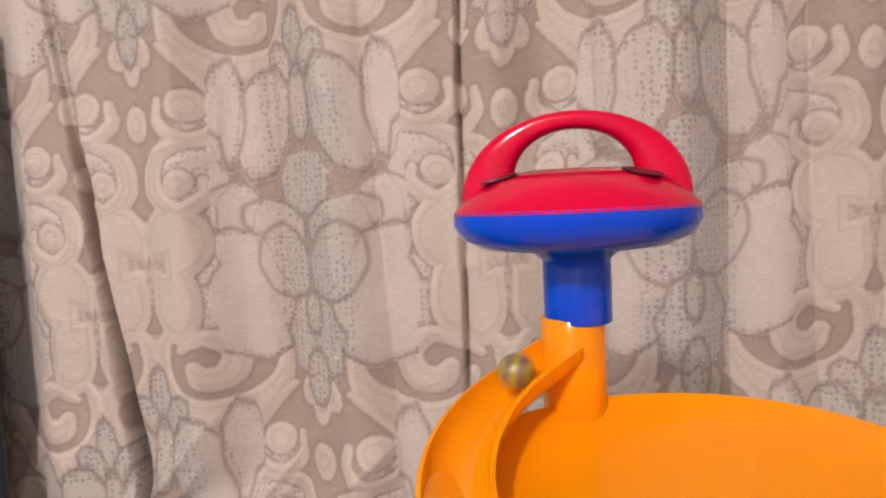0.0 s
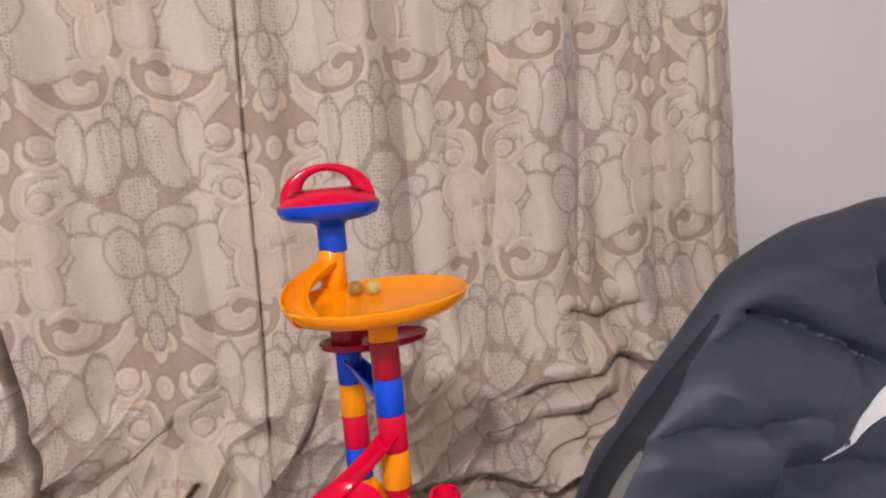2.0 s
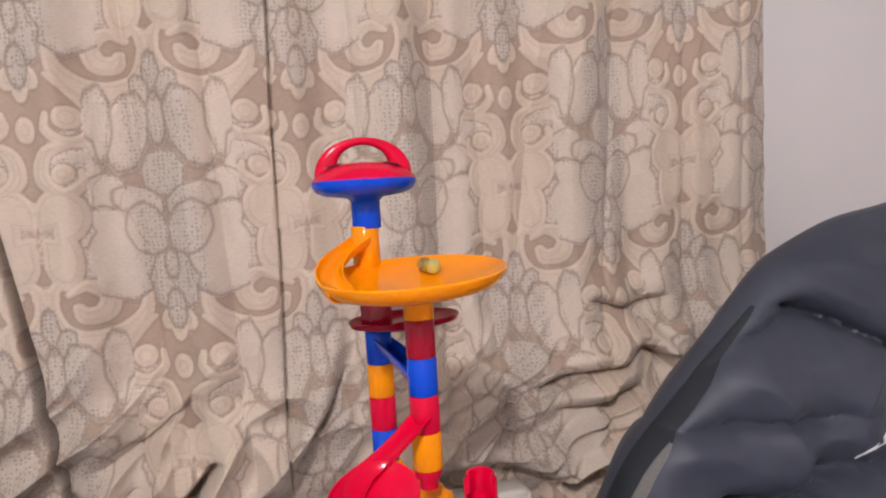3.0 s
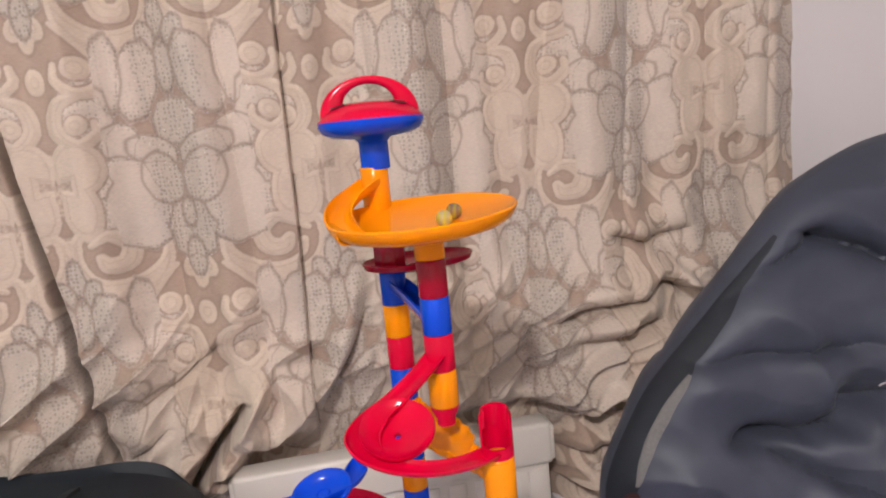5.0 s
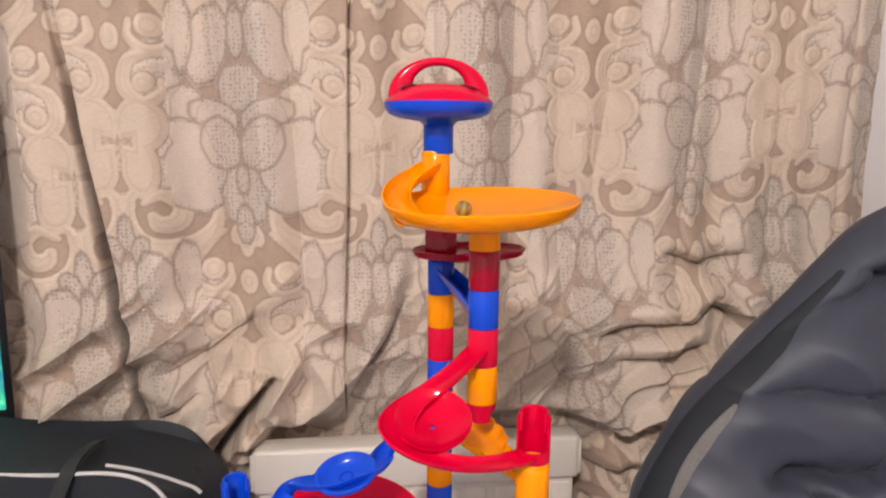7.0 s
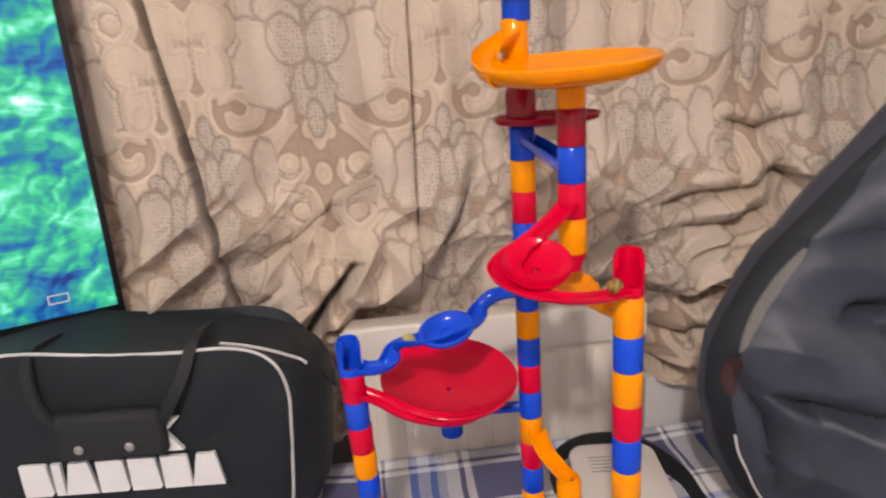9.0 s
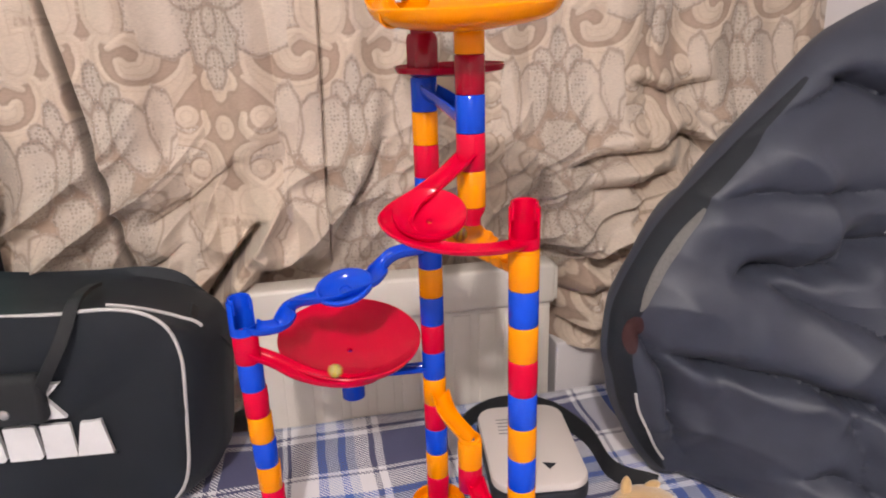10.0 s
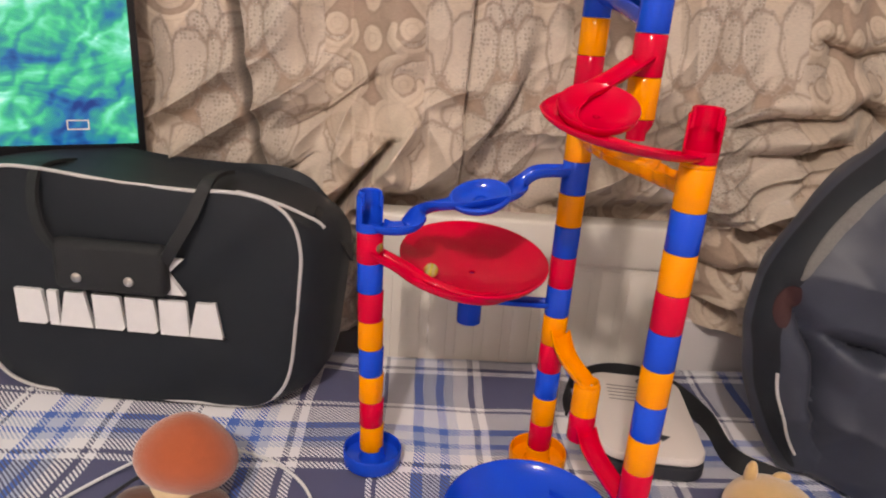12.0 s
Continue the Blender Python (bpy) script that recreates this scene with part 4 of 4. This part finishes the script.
# ---- big dark nylon bag ----
CREASES = ((0.448, 0.214, 0.74, 0.125, 0.026, 0.020, 0.008), (0.520, 0.306, 0.70, 0.330, 0.021, 0.022, 0.007), (0.405, 0.270, 0.494, 0.080, 0.020, 0.008, 0.020), (0.54, 0.310, 0.74, 0.215, 0.016, 0.034, 0.012),
           (0.56, 0.080, 0.80, 0.055, 0.018, 0.026, 0.010), (0.448, 0.420, 0.70, 0.408, 0.013, 0.018, 0.012), (0.66, 0.545, 0.84, 0.460, 0.022, 0.012, 0.030), (0.540, 0.466, 0.68, 0.520, 0.014, 0.016, 0.010),
           (0.64, 0.330, 0.84, 0.345, 0.014, 0.030, 0.010), (0.70, 0.27, 0.95, 0.20, 0.018, 0.030, 0.010), (0.86, 0.58, 0.95, 0.40, 0.018, 0.020, 0.012), (0.60, 0.17, 0.66, 0.02, 0.014, 0.014, 0.026))


def nylon_bag():
    b = thing("nylon_bag", "large slack dark navy nylon bag slumped on the bed", "bag")
    cx, cz, cy = 0.80, 0.28, 0.37
    hull = [(0.478, 0.0), (0.43, 0.07), (0.395, 0.16), (0.387, 0.232), (0.405, 0.30), (0.452, 0.375), (0.505, 0.43), (0.563, 0.485), (0.63, 0.548), (0.70, 0.602), (0.80, 0.640), (0.90, 0.655), (0.98, 0.665),
            (1.08, 0.655), (1.16, 0.60), (1.21, 0.50), (1.23, 0.35), (1.22, 0.18), (1.20, 0.05), (1.16, 0.0), (0.98, 0.0), (0.80, 0.0), (0.62, 0.0)]
    loop_pts = spline([(x, 0, z) for x, z in hull] + [(0.478, 0, 0.0)], 22)[:-1]

    def crease(x, z):
        """How far the folds press the cloth in: steep on one flank, easy on the other."""
        total = 0.0
        for x0, z0, x1, z1, depth, w0, w1 in CREASES:
            dx, dz = x1 - x0, z1 - z0
            ll = math.hypot(dx, dz)
            t = ((x - x0) * dx + (z - z0) * dz) / (ll * ll)
            if not -0.1 < t < 1.3:
                continue
            side = ((x - x0) * -dz + (z - z0) * dx) / ll + 0.022 * noise.noise(Vector((x * 9, z * 9, 2))) + 0.006 * noise.noise(Vector((x * 30, z * 30, 2)))
            fade = max(0.0, min(1.0, (t + 0.06) / 0.25)) * max(0.0, min(1.0, (1.25 - t) / 0.4))
            total += 2.1 * depth * fade * math.exp(-abs(side) / (w0 if side > 0 else w1 * 0.7))
        return total

    def at(p, s, front, proud=0.0):
        side, D = (-1, 0.115) if front else (1, 0.10)
        x, z = cx + (p.x - cx) * s, cz + (p.z - cz) * s
        dd = D * max(0.0, 1 - s ** 3.2) ** 0.6
        fold = 1 - abs(noise.noise(Vector((x * 5 + z * 2, z * 9 - x * 3, 1))))
        fine = 1 - abs(noise.noise(Vector((x * 11 - z * 4, z * 17 + x * 5, 4))))
        w = 0.030 * (fold ** 2 - 0.6) + 0.0060 * (fine ** 2 - 0.6) + noise.noise(Vector((x * 34, z * 30, 7))) * 0.0015
        y = cy + side * (dd + proud + (w - crease(x, z)) * min(1, (1 - s) * 6))
        sag = max(0.0, min(1.0, (x - 0.50) / 0.18)) * max(0.0, 1 - z / 0.36) ** 1.2
        return (x + 0.004 * noise.noise(Vector((z * 20, s, 1))), y - 0.30 * sag, max(0.0, z))

    steps = [1 - (k / 84) ** 1.15 * 0.985 for k in range(85)]
    rings = [[at(p, s, False) for p in loop_pts] for s in steps[::-1]] + [[at(p, s, True) for p in loop_pts] for s in steps[1:]]
    part("body", loft(rings), NYLON, b)

    def strip(i0, i1, s0, s1, name, mat, label, proud=0.0025):
        rows = []
        for i in range(i0, i1):
            k2 = 0.12 + 0.88 * math.sin(math.pi * (i - i0 + 0.5) / (i1 - i0)) ** 0.7
            a0, a1 = (s0 + s1) / 2 - (s1 - s0) / 2 * k2, (s0 + s1) / 2 + (s1 - s0) / 2 * k2
            rows.append([at(loop_pts[i], a0 + (a1 - a0) * k / 6, True, proud) for k in range(7)] + [at(loop_pts[i], a1 + (a0 - a1) * k / 6, True, proud - 0.002) for k in range(7)])
        part(name, loft(rows), mat, b, label)

    strip(3, 178, 0.945, 0.998, "side_panel", BAGCLOTH, "black net side panel", 0.0012)
    strip(80, 122, 0.938, 0.964, "mesh_panel", MESHGREY, "pale grey see-through mesh strip")
    # the soft red glow on the cloth, painted as a dull strip
    strip(60, 78, 0.925, 0.975, "glow_patch", DIM_RED_GLOW, "dim red glow on the nylon, painted as a dull dark patch")
    part("piping", cord([at(loop_pts[i], 0.955, True, 0.002) for i in range(42, 6, -4)], 0.0020, 3), PIPING, b, "white piping on the lower seam")
    # white printed sliver that widens to one side
    sliver = []
    for k in range(15):
        t = k / 14
        x, zc, hh = 0.722 + 0.26 * t, 0.356 + 0.125 * t ** 0.9, 0.002 + 0.036 * t ** 1.2
        s_ = 0.30
        row = []
        for zz in (zc - hh, zc + hh):
            vx, vz = x - cx, zz - cz
            r = math.hypot(vx, vz)
            best = min(loop_pts, key=lambda q: abs(math.atan2(q.z - cz, q.x - cx) - math.atan2(vz, vx)))
            s_ = r / math.hypot(best.x - cx, best.z - cz)
            row.append(at(Vector((cx + vx / s_, 0, cz + vz / s_)), s_, True, 0.002))
        (xa, ya, za), (xb, yb, zb2) = row
        sliver.append([(xa, ya, za), (xb, yb, zb2), (xb, yb + 0.003, zb2), (xa, ya + 0.003, za)])
    part("print_sliver", loft(sliver), PRINT, b, "white printed tapering stripe")
    return b


nylon_bag()


# ---- television ----
def television():
    t = thing("television", "black flat television with a lit green and blue picture", "television", pose(-0.3585, 0.731, 0.290, -2, 0, 17))
    W, H = 1.12, 0.655
    part("back_shell", box(-W + 0.09, 0.014, 0.03, -0.09, 0.044, H - 0.03, 0.01), TVBLACK, t)
    part("panel", box(-W, 0.0, 0.0, 0.0, 0.016, H, 0.003), TVBLACK, t, "black bezel")
    part("screen", box(-W + 0.014, -0.0018, 0.026, -0.010, -0.0002, H - 0.014), SCREEN, t, "lit screen showing bright foliage")
    sign = [box(-0.098, -0.0030, z0, -0.070, -0.0021, z0 + 0.002) for z0 in (0.046, 0.058)] + [box(x0, -0.0030, 0.048, x0 + 0.002, -0.0021, 0.058) for x0 in (-0.098, -0.072)]
    part("screen_icon", merge(*sign), PRINT, t, "small white outlined rectangle")
    part("foot", box(-0.80, -0.004, -0.032, -0.16, 0.09, -0.012, 0.004), TVBLACK, t)
    part("foot_neck", box(-0.56, 0.016, -0.014, -0.40, 0.036, 0.06, 0.003), TVBLACK, t)
    return t


television()
cab = thing("cabinet", "dark wooden cabinet under the television beside the bed", "cabinet", pose(-0.3585, 0.731, 0, 0, 0, 17))
part("carcass", box(-0.95, -0.008, FLOOR_Z, -0.14, 0.09, 0.257, 0.005), WOOD, cab)


# ---- small things on the bed ----
def rounded_slab(x, y, z0, z1, w, d, corner, rot, bevel):
    ring2 = []
    n = 8
    for qx, qy, a0 in ((1, 1, 0), (-1, 1, 90), (-1, -1, 180), (1, -1, 270)):
        for k in range(n + 1):
            a = radians(a0 + 90 * k / n)
            ring2.append((qx * (w / 2 - corner) + corner * math.cos(a), qy * (d / 2 - corner) + corner * math.sin(a)))

    def ring(z, ins):
        kx, ky = (w - 2 * ins) / w, (d - 2 * ins) / d
        return [(px * kx, py * ky, z) for px, py in ring2]

    bm = loft([ring(z0, bevel), ring(z0 + bevel, 0), ring(z1 - bevel, 0), ring(z1 - bevel * 0.3, bevel * 0.3), ring(z1, bevel)])
    bm.transform(pose(x, y, 0, 0, 0, rot))
    return bm


case = thing("storage_case", "flat white rounded case with dark base on the bed", "case")
part("lower_shell", rounded_slab(0.322, 0.448, 0.0, 0.020, 0.135, 0.200, 0.03, -14, 0.004), DARKPL, case, "dark lower shell")
part("lid", rounded_slab(0.322, 0.448, 0.0203, 0.034, 0.133, 0.198, 0.03, -14, 0.004), WHITEPL, case, "white lid")
for k in range(5):
    bar = box(-0.040, 0.060 - 0.009 * k, 0.0341, 0.006 - 0.004 * (k % 3), 0.0615 - 0.009 * k, 0.0345)
    bar.transform(pose(0.322, 0.448, 0, 0, 0, -14))
    part("print_line", bar, MESHGREY, case, "faint grey print line")
ring = lathe([(0.005, 0), (0.0075, 0), (0.0075, 0.0006), (0.005, 0.0006)], (0, 0, 0.0341), 20)
ring.transform(pose(0.322, 0.448, 0, 0, 0, -14) @ pose(0.012, 0.078, 0))
part("printed_mark", ring, DARKPL, case, "small dark printed mark")


for name, pts in (("printed_wedge", ((0.008, -0.050), (0.027, -0.054), (0.015, -0.066))),):
    bm = bmesh.new()
    face = bm.faces.new([bm.verts.new((x, y, 0.0341)) for x, y in pts])
    for v in bmesh.ops.extrude_face_region(bm, geom=[face])["geom"]:
        if isinstance(v, bmesh.types.BMVert):
            v.co.z += 0.0005
    bm.transform(pose(0.322, 0.448, 0, 0, 0, -14))
    part(name, bm, DARKPL, case, "small dark printed mark")

PLUSH_O = material("orange_brown_plush", (0.36, 0.075, 0.022), 0.9, vary=0.15, scale=120, bump=0.5, bump_scale=700, sheen=0.6)
PLUSH_T = material("tan_plush", (0.62, 0.40, 0.17), 0.9, vary=0.12, scale=120, bump=0.5, bump_scale=700, sheen=0.6)
PLUSH_C = material("cream_plush", (0.62, 0.46, 0.28), 0.9, vary=0.1, scale=120, bump=0.5, bump_scale=700, sheen=0.4)
PLUSH_B = material("brown_plush", (0.10, 0.038, 0.022), 0.9, vary=0.15, scale=120, bump=0.5, bump_scale=700, sheen=0.4)


def round_toy():
    """One soft lump: a broad-cheeked head on a small body with two feet."""
    head = sphere_bm(0.052, (0, 0, 0), (1, 0.80, 0.86), 36)
    for v in head.verts:
        k = 1.06 - 3.6 * v.co.z - 60 * v.co.z ** 2
        v.co.x *= max(0.55, k)
        v.co.y *= max(0.6, k)
    head.transform(pose(-0.246, 0.362, 0.055, -14, 4, -8))
    lumps = [head, sphere_bm(0.027, (-0.252, 0.346, 0.022), (1.15, 0.9, 0.85), 20), sphere_bm(0.021, (-0.292, 0.332, 0.014), (1.2, 1.1, 0.7), 20), sphere_bm(0.021, (-0.222, 0.326, 0.014), (1.2, 1.1, 0.7), 20)]
    counts = [len(l.faces) for l in lumps]
    ob = obj("plush_toy", merge(*lumps), PLUSH_O)
    ob.data.materials.append(PLUSH_C)
    ob.data.materials.append(PLUSH_B)
    slots = [0] * counts[0] + [1] * counts[1] + [2] * (counts[2] + counts[3])
    ob.data.polygons.foreach_set("material_index", slots)
    return tagged(ob, label="plain rounded orange-brown plush toy sitting on the bed", category="soft toy")


round_toy()
toy = merge(sphere_bm(0.052, (0.394, 0.258, 0.022), (1.0, 1.05, 0.72), 32), sphere_bm(0.012, (0.378, 0.286, 0.056), (0.6, 0.6, 1.5), 16), sphere_bm(0.010, (0.416, 0.284, 0.052), (1.2, 0.6, 0.6), 16))
tagged(obj("plush_toy", toy, PLUSH_T), label="plain tan plush toy with short ears lying on the bed", category="soft toy")
tagged(obj("cable", cord([(-0.42, 0.30, 0.004), (-0.36, 0.375, 0.004), (-0.29, 0.425, 0.012), (-0.24, 0.44, 0.006), (-0.17, 0.415, 0.004), (-0.12, 0.36, 0.004), (-0.10, 0.28, 0.004)], 0.0019), CABLEW), label="thin white charging cable lying on the plaid cover", category="cable")
tagged(obj("cable", cord([(-0.40, 0.28, 0.004), (-0.34, 0.345, 0.004), (-0.285, 0.365, 0.030), (-0.262, 0.345, 0.024), (-0.27, 0.30, 0.004)], 0.0022), CABLEB), label="thin black cable lying on the plaid cover", category="cable")
tagged(obj("shoulder_strap", ribbon([(0.24, 0.50, 0.004), (0.262, 0.565, 0.006), (0.33, 0.585, 0.014), (0.40, 0.555, 0.012), (0.43, 0.47, 0.006), (0.42, 0.38, 0.006), (0.46, 0.33, 0.006)], 0.028, 0.003, (0.3, 0.2, 1)), WEBBING), label="black webbing strap curled on the plaid cover", category="strap")


# ---- what moves ----
def in_dish(place, tilt, r_max, depth, deg, r):
    """Where a marble rests in a tilted dish, at an angle and a distance from its middle."""
    k = [0.0085, r_max * 0.35, r_max * 0.7, r_max * 0.93]
    h = float(np.interp(r, k, [-depth, -depth * 0.86, -depth * 0.56, -depth * 0.12]))
    a = radians(deg)
    return (pose(*place, tilt[0], tilt[1], 0) @ Matrix.Translation((r * math.cos(a), r * math.sin(a), h + 0.0082))).translation


def circling(place, tilt, r_max, depth, knots, step=0.05):
    """Rows for a marble that circles in a dish; knots of seconds, degrees, distance."""
    T, A, D = (np.array(c, dtype=float) for c in zip(*knots))
    rows = []
    for t in np.arange(T[0], T[-1] + 1e-6, step):
        rows.append((round(float(t), 3), Matrix.Translation(in_dish(place, tilt, r_max, depth, float(np.interp(t, T, A)), float(np.interp(t, T, D))))))
    return rows


def along(knots):
    return [(t, pose(x, y, z)) for t, x, y, z in knots]


def down_the_tower(t0):
    """From the outlet of the top dish over the oval tray, through columns B and D, the ramp and the small dish, into column C."""
    return along([(t0 + 0.08, COL_D[0], COL_D[1], 0.600), (t0 + 0.13, 0.225, 0.382, 0.584), (t0 + 0.25, 0.215, 0.366, 0.584), (t0 + 0.35, 0.165, 0.362, 0.584), (t0 + 0.45, 0.142, 0.385, 0.584),
                  (t0 + 0.60, COL_B[0], COL_B[1], 0.575), (t0 + 0.72, COL_B[0] + 0.002, COL_B[1] - 0.02, 0.560), (t0 + 0.86, COL_D[0], COL_D[1], 0.530), (t0 + 0.96, 0.162, 0.275, 0.5025),
                  (t0 + 1.06, 0.128, 0.256, 0.4855), (t0 + 1.16, 0.086, 0.232, 0.4670), (t0 + 1.26, 0.097, 0.194, 0.4530), (t0 + 1.36, 0.145, 0.184, 0.4440), (t0 + 1.46, 0.186, 0.203, 0.438)])


def back_to_a(t0, slow=1.0):
    """From column C along the rippled track to column B, down the wavy slide to column A."""
    k = slow
    return along([(t0, COL_C[0], COL_C[1], 0.412), (t0 + 0.3 * k, 0.190, 0.235, 0.4095), (t0 + 0.9 * k, 0.174, 0.300, 0.4115), (t0 + 1.3 * k, 0.168, 0.355, 0.4145), (t0 + 1.5 * k, COL_B[0], COL_B[1], 0.395)])


def motions():
    top = (TOP, TOP_TILT, 0.088, 0.019)
    big = (BIG, (9.5, 1.5), 0.085, 0.022)
    lead = circling(*top, [(0.0, 240, 0.072), (0.2, 288, 0.073), (0.4, 334, 0.073), (0.5, 366, 0.072), (0.6, 405, 0.072), (0.7, 448, 0.071), (0.8, 476, 0.070), (0.9, 505, 0.070), (1.0, 535, 0.069), (1.1, 566, 0.069), (1.2, 590, 0.068),
                           (1.3, 610, 0.066), (1.4, 634, 0.064), (1.5, 660, 0.062), (1.6, 684, 0.060), (1.7, 705, 0.058), (1.8, 730, 0.056), (1.9, 762, 0.055), (2.0, 797, 0.055), (2.1, 830, 0.055), (2.2, 866, 0.055),
                           (2.3, 900, 0.055), (2.4, 936, 0.055), (2.5, 970, 0.054), (2.6, 1000, 0.052), (2.7, 1028, 0.050), (2.8, 1064, 0.049), (2.9, 1096, 0.049), (3.0, 1126, 0.047), (3.2, 1186, 0.045),
                           (4.8, 2044, 0.027), (5.0, 2130, 0.020), (5.1, 2200, 0.013), (5.15, 2250, 0.009)])
    rows = lead + down_the_tower(5.15) + back_to_a(6.75) + along([(8.45, 0.140, 0.389, 0.377), (8.6, 0.105, 0.386, 0.364), (8.8, 0.042, 0.366, 0.351), (9.0, 0.015, 0.382, 0.338), (9.2, -0.010, 0.381, 0.317),
                                                                 (9.4, -0.036, 0.384, 0.313), (9.6, TOPA[0], TOPA[1], 0.312), (9.7, -0.052, 0.392, 0.292), (9.8, -0.042, 0.386, 0.285), (9.9, -0.004, 0.356, 0.268)])
    rows += circling(*big, [(10.0, 246, 0.074), (10.2, 338, 0.074), (10.4, 407, 0.073), (10.6, 476, 0.072), (10.8, 540, 0.070), (11.0, 626, 0.068), (11.2, 700, 0.067), (11.4, 748, 0.066), (11.6, 804, 0.064), (11.8, 862, 0.062), (12.0, 930, 0.061)])
    walk(marble_a, rows)
    trail = along([(0.0, 0.124, 0.352, 0.661), (0.1, 0.104, 0.326, 0.652), (0.2, 0.096, 0.290, 0.643), (0.3, 0.107, 0.252, 0.635)])
    trail += circling(*top, [(0.4, 254, 0.073), (0.5, 290, 0.073), (0.6, 330, 0.073), (0.7, 374, 0.073), (0.8, 410, 0.073), (0.9, 452, 0.072), (1.0, 500, 0.072), (1.1, 540, 0.072), (1.2, 570, 0.071), (1.3, 592, 0.070),
                             (1.4, 615, 0.069), (1.5, 640, 0.067), (1.6, 664, 0.065), (1.7, 688, 0.062), (1.8, 728, 0.058), (1.9, 775, 0.057), (2.0, 815, 0.060), (2.1, 846, 0.062), (2.2, 874, 0.064), (2.3, 902, 0.064),
                             (2.4, 928, 0.064), (2.5, 956, 0.062), (2.6, 984, 0.058), (2.7, 1018, 0.054), (2.8, 1062, 0.050), (2.9, 1106, 0.052), (3.0, 1138, 0.052), (3.2, 1192, 0.050), (4.8, 2110, 0.034), (5.0, 2172, 0.034),
                             (5.1, 2200, 0.034), (5.2, 2240, 0.035), (5.3, 2272, 0.037), (5.4, 2304, 0.040), (5.5, 2335, 0.046), (5.6, 2358, 0.050), (5.8, 2402, 0.046), (6.0, 2440, 0.036), (6.1, 2505, 0.032), (6.2, 2590, 0.030),
                             (6.3, 2650, 0.028), (6.4, 2700, 0.027), (6.5, 2735, 0.027), (6.6, 2770, 0.026), (6.8, 2850, 0.022), (7.0, 3020, 0.018), (7.2, 3200, 0.012), (7.25, 3250, 0.009)])
    rows = trail + down_the_tower(7.38)[:-1] + along([(8.8, 0.138, 0.183, 0.4450), (9.0, 0.180, 0.203, 0.439)]) + back_to_a(9.1, 0.9)
    rows += along([(10.62, 0.140, 0.389, 0.377), (10.8, 0.102, 0.385, 0.363), (11.0, 0.046, 0.366, 0.351), (11.2, 0.020, 0.376, 0.342), (11.4, 0.002, 0.389, 0.330), (11.65, -0.030, 0.384, 0.313), (11.85, TOPA[0], TOPA[1], 0.312), (12.0, -0.046, 0.389, 0.287)])
    walk(marble_b, rows)


motions()
